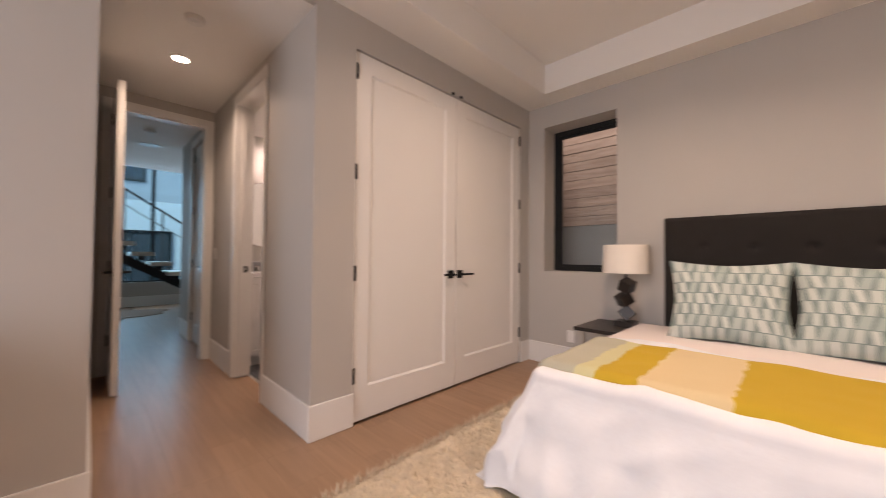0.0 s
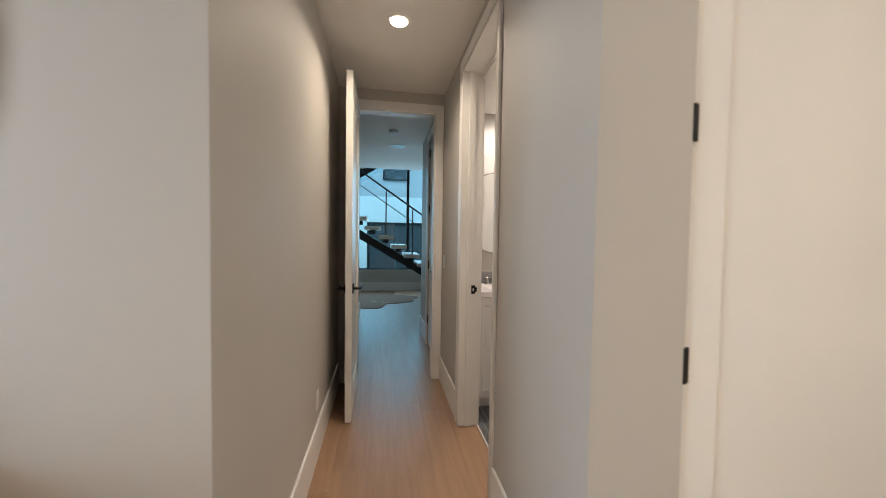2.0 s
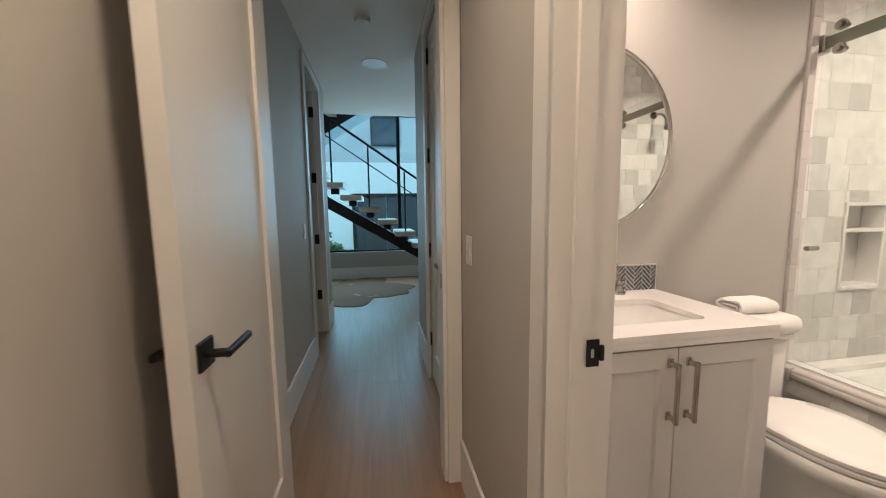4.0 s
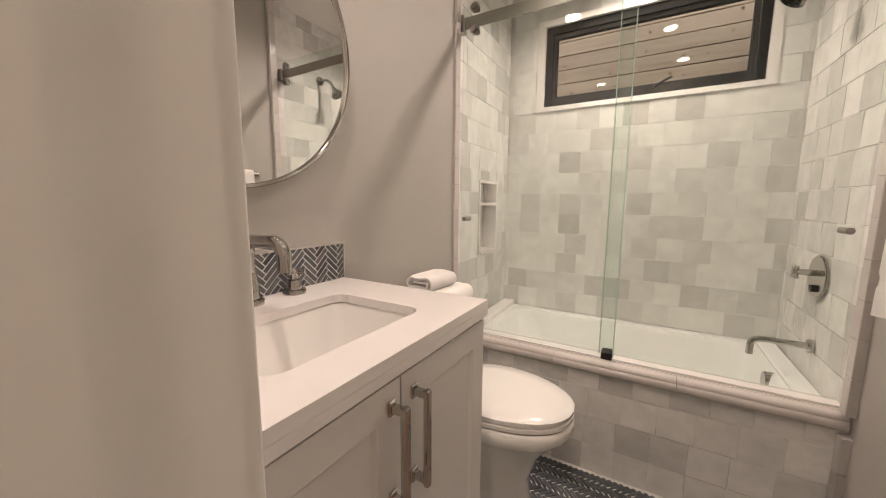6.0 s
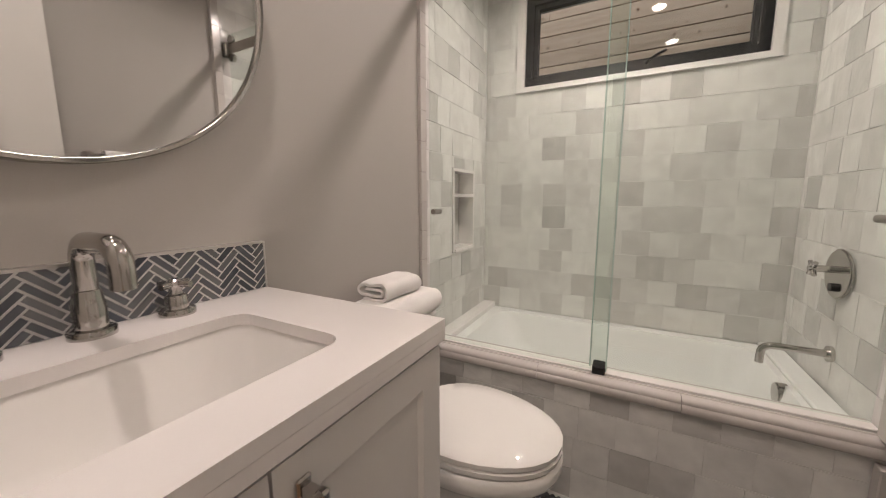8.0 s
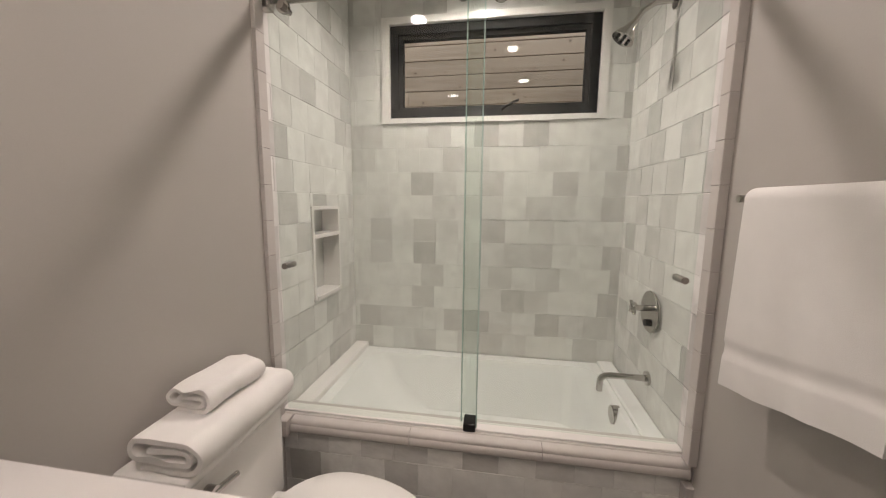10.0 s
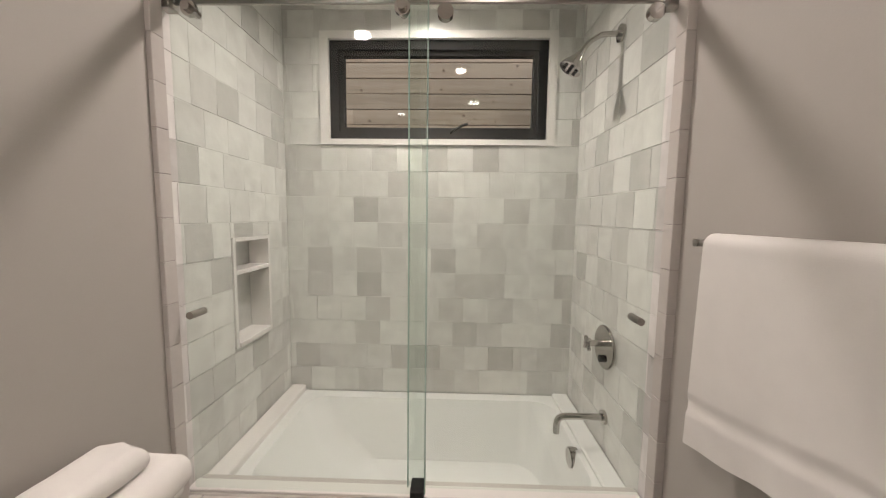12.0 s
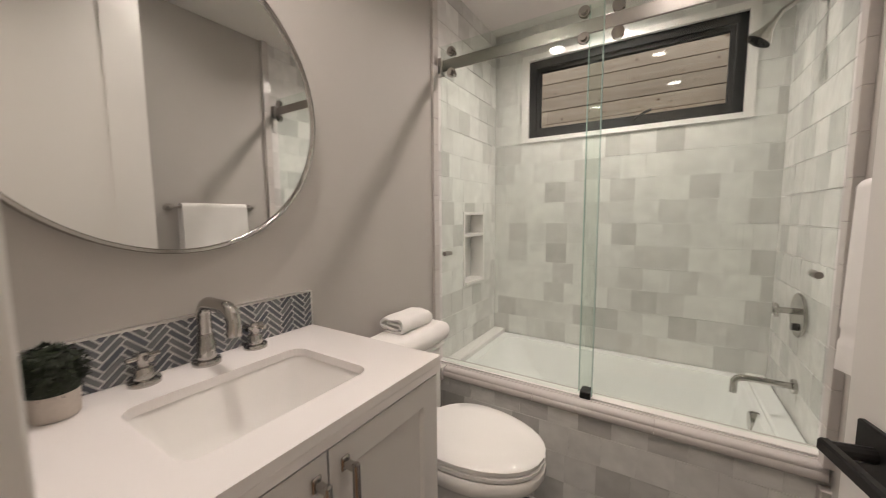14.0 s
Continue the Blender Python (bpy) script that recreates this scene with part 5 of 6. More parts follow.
dv = thing("duvet", (1.0, -2.07, 0.5), "white duvet hanging over the foot and side of the bed", "duvet")
part("cover", cloth_over(MX0, 1.52, MY0, MY1, MT + 0.012, 0.5, 0.42, 0.036, (0.56, 0.0, 0.5, 0.50), 2.0, 90, 130, 0.030, thick=0.012), LINEN, dv, smooth=True)
shs = thing("bed_sheet", (1.9, -2.07, 0.5), "pale blush sheet turned down below the pillows", "sheet")
part("cloth", cloth_over(1.45, MX1 - 0.01, MY0, MY1, MT + 0.010, 0.3, 0.12, 0.008, (0.0, 0.0, 0.36, 0.36), 5.0, 30, 90, 0.008, thick=0.008), SHEET, shs, smooth=True)
tw = thing("throw_blanket", (1.05, -2.0, 0.56), "knitted throw in mustard, cream and sage blocks across the bed", "throw")
part("cloth", cloth_over(0.70, 1.40, MY0 + 0.2, MY1, MT + 0.036, 0.3, 0.30, 0.018, (0.06, 0.05, 0.0, 0.17), 8.0, 34, 100, 0.012, thick=0.010), THROW, tw, smooth=True)
random.seed(3)
for k in range(34):
    x = 0.70 + 0.70 * k / 33
    fr = bmesh.new()
    x2 = x + random.uniform(-0.012, 0.012)
    tube(fr, [(x, MY1 + 0.075, 0.462), (x, MY1 + 0.09, 0.44), (x2, MY1 + 0.098, 0.40), (x2, MY1 + 0.10 + random.uniform(0, 0.01), 0.355)], 0.007, 6)
    part("tassel", fr, MUSTARD, tw)


def pillow(at, w, h, t, lean, turn, label):
    """A square cushion standing on its edge, with pinched corners."""
    p = thing("pillow", at, label, "pillow", group="printed pillows", turn=turn)
    bm = bmesh.new()
    lay = bm.loops.layers.uv.new("UVMap")
    n = 28
    sides = []
    for sgn in (1, -1):
        g = []
        for i in range(n + 1):
            row = []
            for j in range(n + 1):
                u, v = -1 + 2 * i / n, -1 + 2 * j / n
                prof = max(0.0, (1 - abs(u) ** 3.2)) ** 0.55 * max(0.0, (1 - abs(v) ** 3.2)) ** 0.55
                ear = 1 + 0.085 * (abs(u * v)) ** 2.5 - 0.045 * (1 - abs(u * v))
                wr = 0.006 * noise.noise((u * 3 + at[1] * 7, v * 3, sgn))
                row.append((bm.verts.new((sgn * (t * 0.5 * prof + wr * prof), u * w / 2 * ear, v * h / 2 * ear + h / 2)), (u * 0.5 + 0.5, v * 0.5 + 0.5)))
            g.append(row)
        sides.append(g)
        for i in range(n):
            for j in range(n):
                q = (g[i][j], g[i + 1][j], g[i + 1][j + 1], g[i][j + 1])
                f = bm.faces.new([a[0] for a in q])
                for lp, a in zip(f.loops, q):
                    lp[lay].uv = a[1]
    bmesh.ops.remove_doubles(bm, verts=bm.verts, dist=0.0008)
    bm.transform(pose(0, 0, 0, 0, lean, 0))
    part("cover", bm, PRINT, p, smooth=True, local=True)
    return p


pillow((1.93, -1.72, MT + 0.012), 0.60, 0.52, 0.20, 17, 5, "square cushion with a teal and white wedge print")
pillow((1.93, -2.33, MT + 0.012), 0.60, 0.52, 0.20, 17, -4, "square cushion with a teal and white wedge print")

# nightstand
ns = thing("nightstand", (2.2, -0.95, 0), "low dark nightstand with thin steel legs", "nightstand")
NT = 0.53
part("top", bx(1.865, 2.40, -1.25, -0.745, NT - 0.028, NT, bevel=0.003), DARKWOOD, ns)
for x in (1.95, 2.36):
    for y in (-1.21, -0.80):
        part("leg", bx(x - 0.011, x + 0.011, y - 0.011, y + 0.011, 0.0, NT - 0.028), STEEL, ns)
part("lower_shelf", bx(1.94, 2.37, -1.22, -0.79, 0.14, 0.158, bevel=0.002), DARKWOOD, ns)

# table lamp
lm = thing("table_lamp", (2.20, -1.04, NT), "table lamp of stacked dark cubes with a white drum shade", "lamp")
LX, LY = 2.20, -1.04
part("base", bx(LX - 0.075, LX + 0.075, LY - 0.075, LY + 0.075, NT, NT + 0.045, bevel=0.004), DARKWOOD, lm)
for k in range(3):
    b = bx(-0.048, 0.048, -0.048, 0.048, -0.048, 0.048, bevel=0.003)
    b.transform(Matrix.Translation((LX, LY + (0.012 if k % 2 else -0.010), NT + 0.045 + 0.064 + k * 0.112)) @ pose(0, 0, 0, 45, 0, 0) @ pose(0, 0, 0, 0, 18 + 24 * k, 0) @ pose(0, 0, 0, 0, 0, 35 * k))
    part("cube", b, DARKWOOD, lm)
part("stem", rod(bmesh.new(), (LX, LY, NT + 0.37), (LX, LY, 1.03), 0.008, 12), BLACK, lm)
sb = bmesh.new()
prof = [(0.172, 0.968), (0.176, 0.968), (0.168, 1.198), (0.164, 1.198), (0.172, 0.968)]
rings = []
for k in range(49):
    a = k * math.tau / 48
    rings.append([(LX + math.cos(a) * r, LY + math.sin(a) * r, z) for r, z in prof[:4]])
loft(sb, rings, close=False)
part("shade", sb, SHADE, lm, "white linen drum shade", smooth=True)
for a in (0, 120, 240):
    part("shade_arm", rod(bmesh.new(), (LX, LY, 1.03), (LX + 0.169 * math.cos(radians(a)), LY + 0.169 * math.sin(radians(a)), 1.03), 0.0025, 6), BLACK, lm)

# shag rug: soft uneven pile
random.seed(9)
rg = bmesh.new()
RX0, RX1, RY0, RY1 = -0.35, 1.50, -3.3, -0.53
nx, ny = 180, 190
grid = []
for i in range(nx + 1):
    row = []
    for j in range(ny + 1):
        x, y = RX0 + (RX1 - RX0) * i / nx, RY0 + (RY1 - RY0) * j / ny
        e = min(x - RX0, RX1 - x, y - RY0, RY1 - y)
        q = min(1, e / 0.05)
        n1, n2 = noise.noise((x * 9, y * 9, 0)), noise.noise((x * 31, y * 31, 4))
        z = 0.003 + q * (0.026 + 0.012 * n1 + 0.012 * n2) + (random.random() * 0.008 * q)
        row.append(rg.verts.new((x + 0.018 * n1 + 0.006 * n2, y + 0.018 * noise.noise((x * 11, y * 11, 9)) + 0.006 * n2, max(z, 0.002))))
    grid.append(row)
for i in range(nx):
    for j in range(ny):
        rg.faces.new((grid[i][j], grid[i + 1][j], grid[i + 1][j + 1], grid[i][j + 1]))
rug = single("shag_rug", rg, SHAG, "thick cream shag rug under the bed", "rug", smooth=False)
pv, pf = [], []
for _ in range(15000):
    x, y = random.uniform(RX0 - 0.01, RX1 + 0.01), random.uniform(-1.35, RY1 + 0.012)
    p = Vector((x, y, 0.012))
    h = random.uniform(0.022, 0.05)
    a = random.uniform(0, 6.283)
    d = Vector((math.cos(a), math.sin(a), 0))
    tip = p + d * random.uniform(0.005, 0.03) + Vector((0, 0, h))
    s = d.cross(Vector((0, 0, 1))) * 0.004
    n0 = len(pv)
    pv += [p - s, p + s, tip]
    pf.append((n0, n0 + 1, n0 + 2))
me = bpy.data.meshes.new("pile")
me.from_pydata(pv, [], pf)
me.materials.append(SHAG)
pile = tagged(new("pile", me), kind="stuff")
pile.parent = rug

# bedroom side window with its deep reveal, looking on the fence
bw = casement("window_bedroom", "black framed window in a deep reveal by the bed", 2.65, 0.07, -0.90, -0.18, 0.95, 2.45, 0.045, 2.69)

# large window on the other side of the room
ww = thing("window_west", (-3.18, -2.07, 0.25), "wide black framed window with a mullion", "window", kind="structure")
part("window_frame", solid([-3.21, -3.13], [-3.4, -3.32, -2.12, -2.04, -0.83, -0.75], [0.25, 0.33, 2.52, 2.6],
                           lambda x, y, z: 0.33 < z < 2.52 and (-3.32 < y < -2.12 or -2.04 < y < -0.83)), FRAME, ww)
for y0, y1 in ((-3.32, -2.12), (-2.04, -0.83)):
    p = part("pane", bx(-3.18, -3.174, y0, y1, 0.33, 2.52), PANE, ww)
    p.visible_shadow = False

# round wood-framed mirror
wm = thing("round_mirror", (-1.96, 0.03, 1.70), "large round mirror with a walnut frame above the console", "mirror")
part("mirror_glass", rod(bmesh.new(), (-1.96, 0.008, 1.70), (-1.96, 0.026, 1.70), 0.598, 120), MIRROR, wm)
rings = []
for k in range(121):
    a = k * math.tau / 120
    c, s = math.cos(a), math.sin(a)
    rings.append([(-1.96 + c * r, y, 1.70 + s * r) for r, y in ((0.593, 0.028), (0.593, -0.008), (0.597, -0.012), (0.616, -0.012), (0.620, -0.008), (0.620, 0.028))])
part("mirror_frame", loft(bmesh.new(), rings, close=False), MIRRORWOOD, wm, "walnut ring frame", smooth=True)

# waterfall console
co = thing("console_table", (-1.95, -0.15, 0), "solid walnut waterfall console table under the mirror", "console table")
CT, CX1, CX0, CY0, CY1 = 0.838, -1.340, -2.55, -0.31, 0.012
part("top", bx(CX0, CX1, CY0, CY1, CT - 0.10, CT, bevel=0.003), OAKX, co)
for x0, x1 in ((CX1 - 0.11, CX1 - 0.001), (CX0 + 0.001, CX0 + 0.11)):
    part("leg", bx(x0, x1, CY0 + 0.001, CY1 - 0.001, 0, CT - 0.101, bevel=0.003), OAKX, co)
cs = thing("candlestick", (-1.52, -0.06, CT), "pale turned stoneware candlestick on the console", "candlestick")
part("body", lathe(bmesh.new(), [(r * 0.62, z * 0.78) for r, z in ((0.052, 0.0), (0.054, 0.012), (0.050, 0.05), (0.036, 0.13), (0.034, 0.165), (0.044, 0.175), (0.048, 0.19), (0.042, 0.20), (0.040, 0.212), (0.054, 0.222), (0.056, 0.25), (0.048, 0.252), (0.046, 0.235))], (-1.52, -0.06, CT), 36), STONEWARE, cs, smooth=True)
bw_ = thing("bowl", (-1.70, -0.13, CT), "wide pale stoneware bowl on the console", "bowl")
part("body", lathe(bmesh.new(), [(r * 0.75, z * 0.75) for r, z in ((0.06, 0.0), (0.075, 0.006), (0.12, 0.04), (0.135, 0.075), (0.128, 0.108), (0.122, 0.108), (0.125, 0.078), (0.10, 0.045), (0.05, 0.02))], (-1.70, -0.13, CT), 40), STONEWARE, bw_, smooth=True)

# hall fittings
can_light((-0.457, 1.326, HC), CANGLOW, CAN_POWER["hall"], "hall")
# bedroom downlights out of view, added at assumed places to light the room
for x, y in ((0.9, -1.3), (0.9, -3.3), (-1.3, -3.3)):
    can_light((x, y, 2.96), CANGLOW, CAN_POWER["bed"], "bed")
sd = thing("smoke_detector", (-0.48, 0.69, HC), "round white smoke detector on the hall ceiling", "smoke detector")
part("body", lathe(bmesh.new(), [(0.045, -0.028), (0.052, -0.022), (0.055, -0.006), (0.058, 0.0)], (-0.48, 0.69, HC), 32), PLASTIC, sd, smooth=True)
part("sensor_ring", lathe(bmesh.new(), [(0.018, -0.033), (0.02, -0.028), (0.021, -0.027)], (-0.48, 0.69, HC), 24), PLASTIC, sd, smooth=True)
spk = thing("ceiling_speaker", (-0.345, 4.3, HC), "round grey grille speaker in the passage ceiling", "ceiling speaker")
part("grille", lathe(bmesh.new(), [(0.10, -0.004), (0.112, -0.004), (0.116, 0.0)], (-0.345, 4.3, HC), 40), PLASTIC, spk, smooth=True)
sd2 = copy_thing(sd, pose(-0.42, 3.55, HC))


# ---- stair hall ----
stair = thing("staircase", (0.0, 6.8, 0), "floating staircase with a black steel beam and pale thick treads", "staircase")
Y0, Y1 = 6.35, 7.25
RISE, RUN, XS = 0.188, 0.268, 1.13
N = 11
sl = bmesh.new()
a, b = (XS + 0.25, -0.0), (XS - RUN * N - 0.1, RISE * N - 0.16)
dz = (b[1] - a[1]) / (b[0] - a[0])
pts = [(a[0], 0.0), (a[0] - 0.30, 0.0), (b[0], b[1] - 0.14), (b[0], b[1] + 0.06)]
loft(sl, [[(x, y, max(0.0, z)) for x, z in pts] for y in (6.72, 6.86)])
part("stringer", sl, BLACK, stair, "black steel stringer beam")
for k in range(N):
    x, z = XS - RUN * k, RISE * (k + 1)
    part("tread", bx(x - 0.155, x + 0.155, Y0, Y1, z - 0.075, z, bevel=0.004), TREADWOOD, stair)
    part("tread_bracket", bx(x - 0.06, x + 0.06, 6.70, 6.88, z - 0.16, z - 0.075), BLACK, stair)
for y in (Y0 + 0.02,):
    part("handrail", tube(bmesh.new(), [(XS + 0.1, y, 0.19 + 0.90), (XS - RUN * (N - 1), y, RISE * N + 0.90)], 0.018, 8), BLACK, stair)
    part("lower_rail", tube(bmesh.new(), [(XS + 0.1, y, 0.19 + 0.62), (XS - RUN * (N - 1), y, RISE * N + 0.62)], 0.008, 8), BLACK, stair)
    for k in range(0, N, 2):
        x, z = XS - RUN * k, RISE * (k + 1)
        part("post", bx(x - 0.012, x + 0.012, y - 0.012, y + 0.012, z, z + 0.91), BLACK, stair)
up = thing("upper_staircase", (-0.8, 6.9, 2.07), "upper stair flight of black steel rising the other way", "staircase")
part("landing", bx(-2.9, -1.75, 6.35, 7.55, 2.02, 2.10, bevel=0.003), BLACK, up)
loft_b = bmesh.new()
loft(loft_b, [[(x, y, z) for x, z in ((-1.75, 1.98), (-1.75, 2.25), (0.6, 3.72), (0.6, 3.45))] for y in (6.40, 7.0)])
part("stringer", loft_b, BLACK, up)
for k in range(8):
    x, z = -1.62 + 0.28 * k, 2.29 + 0.175 * k
    part("tread", bx(x - 0.15, x + 0.15, 6.38, 7.05, z, z + 0.06), TREADWOOD, up)

# cow hide on the floor
hv = bmesh.new()
ring = []
for k in range(64):
    a = k * math.tau / 64
    r = 1 + 0.16 * math.cos(4 * a + 0.6) + 0.09 * math.sin(7 * a) + 0.05 * math.sin(13 * a + 1)
    ring.append((-0.70 + 0.78 * r * math.cos(a), 6.60 + 0.88 * r * math.sin(a)))
loft(hv, [[(x, y, 0.0) for x, y in ring], [(x, y, 0.007) for x, y in ring]])
single("cowhide_rug", hv, HIDE, "brown and white cowhide rug on the oak floor", "rug")

# wide window behind the stair
sw = thing("window_stair", (-0.65, 7.68, 0.5), "wide tall window behind the stair with slim dark bars", "window", kind="structure")
part("window_frame", solid([-2.6, -2.55, 0.02, 0.08, 1.25, 1.3], [7.66, 7.72], [0.5, 0.53, 3.0, 3.06, 4.15, 4.2],
                           lambda x, y, z: (-2.55 < x < 0.02 or 0.08 < x < 1.25) and (0.53 < z < 3.0 or 3.06 < z < 4.15)), FRAME, sw)
for x0, x1 in ((-2.55, 0.02), (0.08, 1.25)):
    for z0, z1 in ((0.53, 3.0), (3.06, 4.15)):
        p = part("pane", bx(x0, x1, 7.685, 7.692, z0, z1), STAIRPANE, sw)
        p.visible_shadow = False

# ---- outside ----
gr = bmesh.new()
bmesh.ops.create_grid(gr, x_segments=4, y_segments=4, size=400, matrix=Matrix.Translation((0, 0, -0.32)))
single("ground", gr, CONCRETE, "pale concrete ground", "ground", kind="structure")

# cedar fence on a concrete wall beyond the outer wall
fe = thing("cedar_fence", (3.35, -0.5, -0.3), "cedar board fence on a grey concrete base", "fence", kind="structure")
part("base_wall", bx(3.36, 3.6, -5.0, 4.0, -0.3, 1.48), CONCRETE, fe, "grey concrete base wall")
# unseen dark panel, added to block the sky and darken the board gaps
part("gap_backing", bx(3.347, 3.358, -5.0, 4.0, 1.48, 3.96), DARKWOOD, fe)
part("cap_rail", bx(3.29, 3.42, -5.0, 4.0, 3.96, 4.0), CEDAR, fe)
rnd = random.Random(21)
z = 1.485
while z < 3.95:
    y = -5.0
    while y < 4.0:
        L = rnd.uniform(1.6, 3.2)
        bx0, y1 = 3.32 + rnd.uniform(-0.003, 0.003), min(4.0, y + L)
        bo = part("board", bx(bx0, 3.345, y + 0.001, y1 - 0.001, z, z + 0.1085, bevel=0.003), CEDAR, fe)
        ky = y + rnd.uniform(0.05, 0.3)
        while ky < y1 - 0.04 and z < 3.0:
            kz, kr = z + rnd.uniform(0.02, 0.09), rnd.uniform(0.004, 0.012)
            kn = bmesh.new()
            rod(kn, (bx0 - 0.0008, ky, kz), (bx0 + 0.002, ky, kz), kr, 9)
            part("knot", kn, KNOT, bo)
            ky += rnd.uniform(0.07, 0.30)
        y += L
    z += 0.1135


def far_building(name, at, sx, sy, sz, label, cols, rows, face):
    """A plain white building with real window openings on one face."""
    h = thing(name, at, label, "building")
    x, y, z = at
    part("wall", bx(x - sx / 2, x + sx / 2, y - sy / 2, y + sy / 2, z, z + sz), DIMSTUCCO, h)
    part("roof", bx(x - sx / 2 - 0.2, x + sx / 2 + 0.2, y - sy / 2 - 0.2, y + sy / 2 + 0.2, z + sz, z + sz + 0.2, bevel=0.02), STUCCO, h)
    for r in range(rows):
        for c in range(cols):
            zz = z + sz * (r + 0.35) / rows
            if face == "y-":
                xx = x - sx / 2 + sx * (c + 0.5) / cols
                w = part("window", bx(xx - 0.55, xx + 0.55, y - sy / 2 - 0.05, y - sy / 2 + 0.02, zz, zz + 1.1), FRAME, h)
                part("window_pane", bx(xx - 0.48, xx + 0.48, y - sy / 2 - 0.06, y - sy / 2 - 0.051, zz + 0.07, zz + 1.03), PANE, w)
            else:
                yy = y - sy / 2 + sy * (c + 0.5) / cols
                w = part("window", bx(x + sx / 2 - 0.02, x + sx / 2 + 0.05, yy - 0.6, yy + 0.6, zz, zz + 1.2), FRAME, h)
                part("window_pane", bx(x + sx / 2 + 0.051, x + sx / 2 + 0.06, yy - 0.53, yy + 0.53, zz + 0.07, zz + 1.13), PANE, w)
    return h


# courtyard behind the stair window
structure("wall_courtyard", bx(-6, 5, 10.6, 10.8, -0.3, 2.55), STUCCO, "white courtyard wall", "wall")
gt = thing("courtyard_gate", (-0.2, 10.55, -0.3), "dark grey panelled gate in the white courtyard wall", "gate")
for x0, x1 in ((-0.95, -0.15), (-0.11, 0.69)):
    part("gate_panel", bx(x0, x1, 10.54, 10.598, -0.25, 1.65, bevel=0.005), DARKPANEL, gt)
part("gate_frame", solid([-1.03, -0.95, 0.69, 0.77], [10.52, 10.599], [-0.3, 1.65, 1.73], lambda x, y, z: -0.95 < x < 0.69 and z < 1.65), FRAME, gt)
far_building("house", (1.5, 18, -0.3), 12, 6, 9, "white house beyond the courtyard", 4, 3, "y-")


def leaf_clump(name, parent, center, rad, count, size, mat, seed, squash=(1, 1, 1)):
    rn = random.Random(seed)
    vs, fs = [], []
    blobs = [(Vector(center) + Vector((rn.gauss(0, 0.45) * rad * squash[0], rn.gauss(0, 0.45) * rad * squash[1], rn.gauss(0, 0.4) * rad * squash[2])), rad * rn.uniform(0.25, 0.5)) for _ in range(14)]
    for _ in range(count):
        c, r = rn.choice(blobs)
        d = Vector((rn.gauss(0, 1), rn.gauss(0, 1), rn.gauss(0, 1))).normalized()
        p = c + d * r * rn.uniform(0.5, 1.05)
        n = (d + Vector((rn.uniform(-1, 1), rn.uniform(-1, 1), rn.uniform(-0.3, 1)))).normalized()
        u = n.orthogonal().normalized()
        u.rotate(Matrix.Rotation(rn.uniform(0, 6.28), 3, n))
        v = n.cross(u)
        s = size * rn.uniform(0.6, 1.3)
        n0 = len(vs)
        vs += [p - u * s, p + v * s * 0.45, p + u * s, p - v * s * 0.45]
        fs.append((n0, n0 + 1, n0 + 2, n0 + 3))
    me = bpy.data.meshes.new(name)
    me.from_pydata(vs, [], fs)
    me.materials.append(mat)
    ob = tagged(new(name, me), kind="stuff")
    ob.parent = parent
    ob.matrix_parent_inverse = parent.matrix_basis.inverted()
    return ob


def tree(at, height, rad, count, seed, label):
    t = thing("tree", at, label, "tree")
    x, y, z = at
    rn = random.Random(seed)
    tr_ = bmesh.new()
    pts = [(x + rn.uniform(-0.08, 0.08) * k, y + rn.uniform(-0.08, 0.08) * k, z + height * 0.22 * k) for k in range(4)]
    for k in range(3):
        rod(tr_, pts[k], pts[k + 1], 0.11 * (1 - 0.25 * k), 10, 0.11 * (0.75 - 0.25 * k))
    part("trunk", tr_, BARK, t, smooth=True)
    for k in range(6):
        a = k * 1.05 + rn.uniform(0, 0.5)
        s = Vector(pts[1 + k % 3])
        e = s + Vector((math.cos(a) * rad * 0.8, math.sin(a) * rad * 0.8, height * rn.uniform(0.12, 0.35)))
        part("limb", rod(bmesh.new(), s, e, 0.045, 8, 0.012), BARK, t, smooth=True)
    leaf_clump("crown", t, (x, y, z + height * 0.68), rad, count, 0.06, LEAF, seed)
    return t


tree((-6.0, -8.3, -0.3), 5.0, 1.6, 12000, 4, "green leafy tree outside the bedroom window")
tree((-4.9, -7.0, -0.3), 4.4, 1.2, 10000, 7, "green leafy tree outside the bedroom window")
tree((-4.75, -5.5, -0.3), 4.0, 1.0, 9000, 17, "green leafy tree outside the bedroom window")
tree((-7.4, -10.6, -0.3), 5.4, 1.7, 9000, 9, "green leafy tree outside the bedroom window")
sb_ = thing("shrub", (-5.0, -6.0, -0.3), "rounded green hedge outside the bedroom window", "shrub")
leaf_clump("leaves", sb_, (-5.0, -6.0, 0.75), 1.1, 9000, 0.035, LEAF, 12)
sb3 = thing("shrub", (-3.9, -4.7, -0.3), "rounded green hedge outside the bedroom window", "shrub")
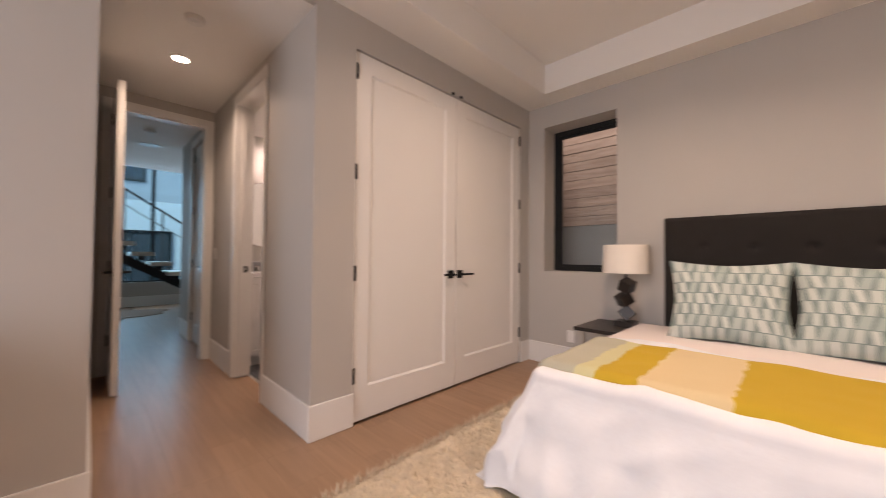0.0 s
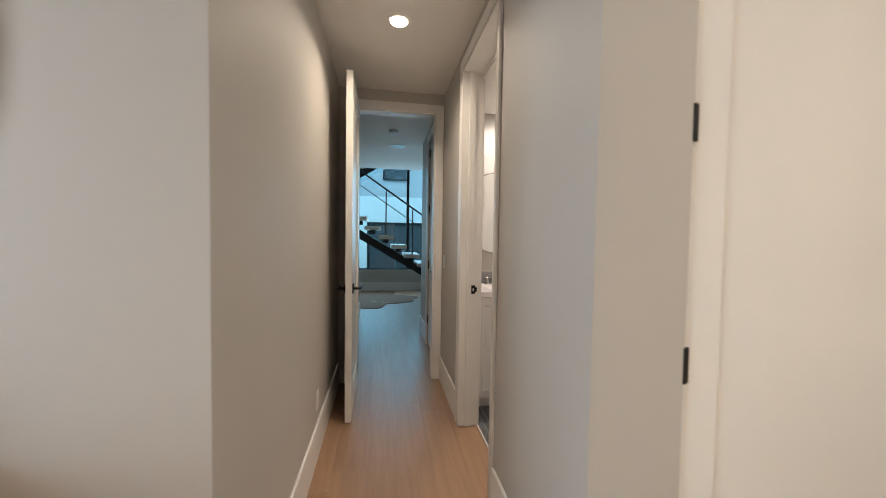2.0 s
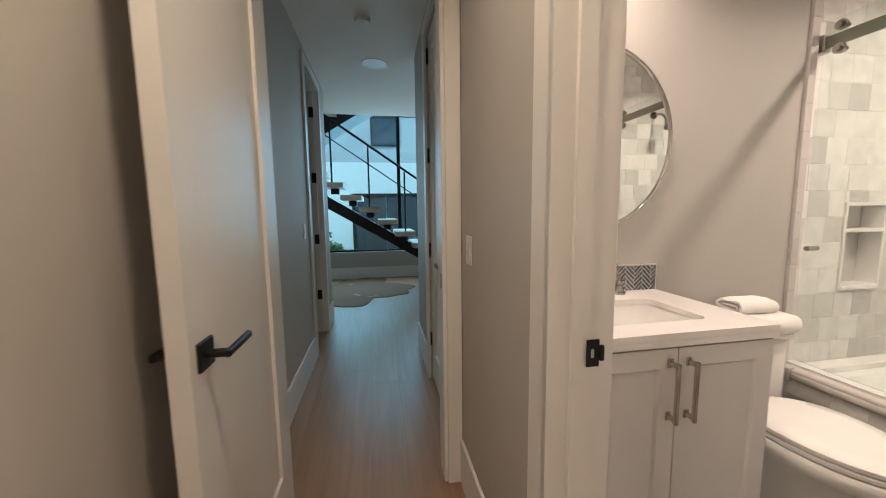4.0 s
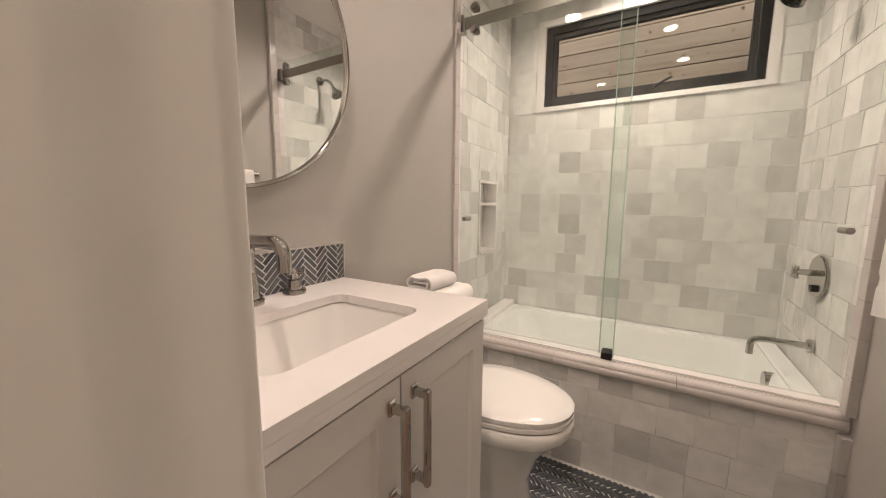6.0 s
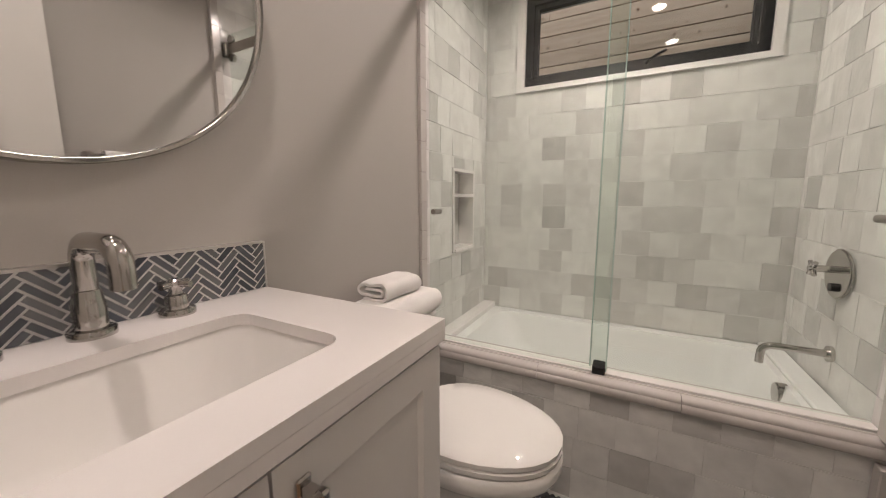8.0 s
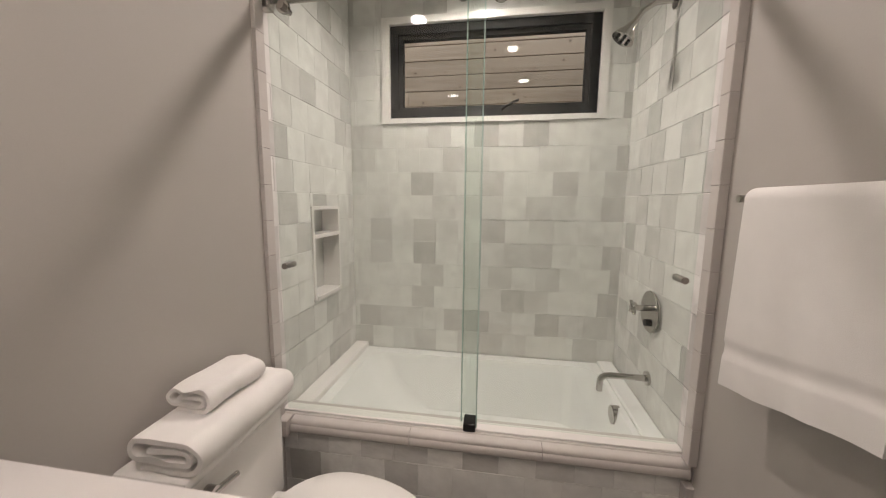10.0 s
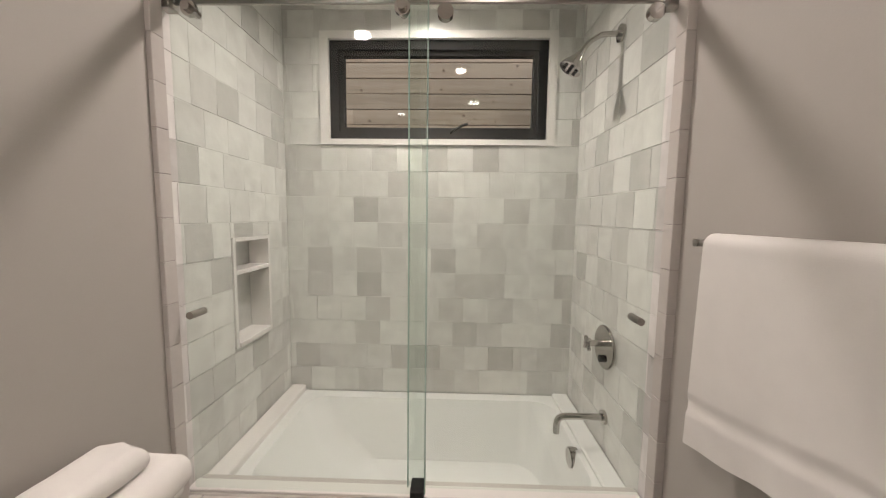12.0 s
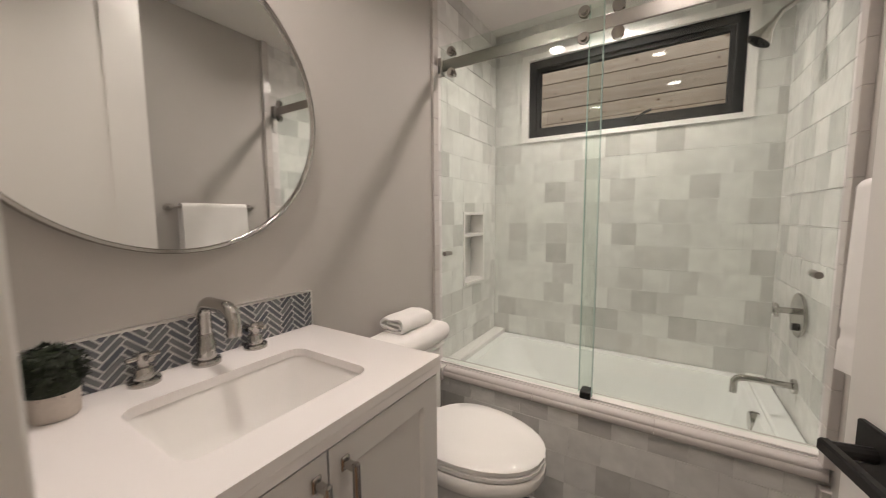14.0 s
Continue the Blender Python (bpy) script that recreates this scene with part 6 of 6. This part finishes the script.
leaf_clump("leaves", sb3, (-3.9, -4.7, 0.55), 0.8, 6000, 0.035, LEAF, 13)
sb2 = thing("shrub", (-1.6, 9.6, -0.3), "small green plant in the courtyard", "shrub")
leaf_clump("leaves", sb2, (-1.6, 9.6, 0.2), 0.55, 1500, 0.05, LEAF, 15)
structure("column_terrace", bx(-4.35, -4.05, -3.74, -3.42, -0.3, 3.4), STUCCO, "white terrace column", "column")
nb = far_building("house", (-13.5, -12.5, -0.3), 6, 11, 9, "white neighbouring house with a balcony", 4, 3, "x+")
# solid dark panel stands for the shade inside the garage opening
part("garage_shade_panel", bx(-10.53, -10.44, -15, -8.5, -0.3, 2.3), DARKPANEL, nb, "dark panel for the shade in the ground-floor opening")
bl = part("balcony", bx(-10.5, -9.2, -16, -8, 2.5, 2.75), STUCCO, nb, "balcony slab")
for k in range(41):
    part("baluster", bx(-9.27, -9.25, -16 + 0.2 * k, -15.98 + 0.2 * k, 2.75, 3.7), PLASTIC, bl)
part("balcony_rail", bx(-9.29, -9.23, -16, -7.97, 3.7, 3.75), PLASTIC, bl)

# ---- floor planks, those nearest the walk ----
prnd = random.Random(2)
fl = bpy.data.objects["floor"]
PWD = 0.19
cnt = 0
for i in range(int((EX + 3.1) / PWD) + 1):
    x0 = EX - PWD * (i + 1)
    x1 = x0 + PWD
    in_hall = x1 > HL and x0 < 0
    a, b = max(x0, HL if in_hall else -9) if in_hall else x0, min(x1, 0.0) if in_hall else x1
    y = -4.4 - prnd.uniform(0, 1.5)
    top_y = 6.1 if in_hall else 0.0
    while y < top_y:
        L = prnd.uniform(1.3, 2.2)
        y1 = min(top_y, y + L)
        segs = [(max(x0, -3.1), x1, max(y, -4.4), min(y1, 0.0))] if y < 0 else []
        if in_hall and y1 > 0.0:
            segs.append((a, b, max(y, 0.0), y1))
        for p0, p1, q0, q1 in segs:
            if q1 - q0 > 0.004 and p1 - p0 > 0.01:
                part("plank", bx(p0 + 0.0004, p1 - 0.0004, q0 + 0.0004, q1 - 0.0004, -0.014, 0.0), OAK, fl)
                cnt += 1
        y = y1
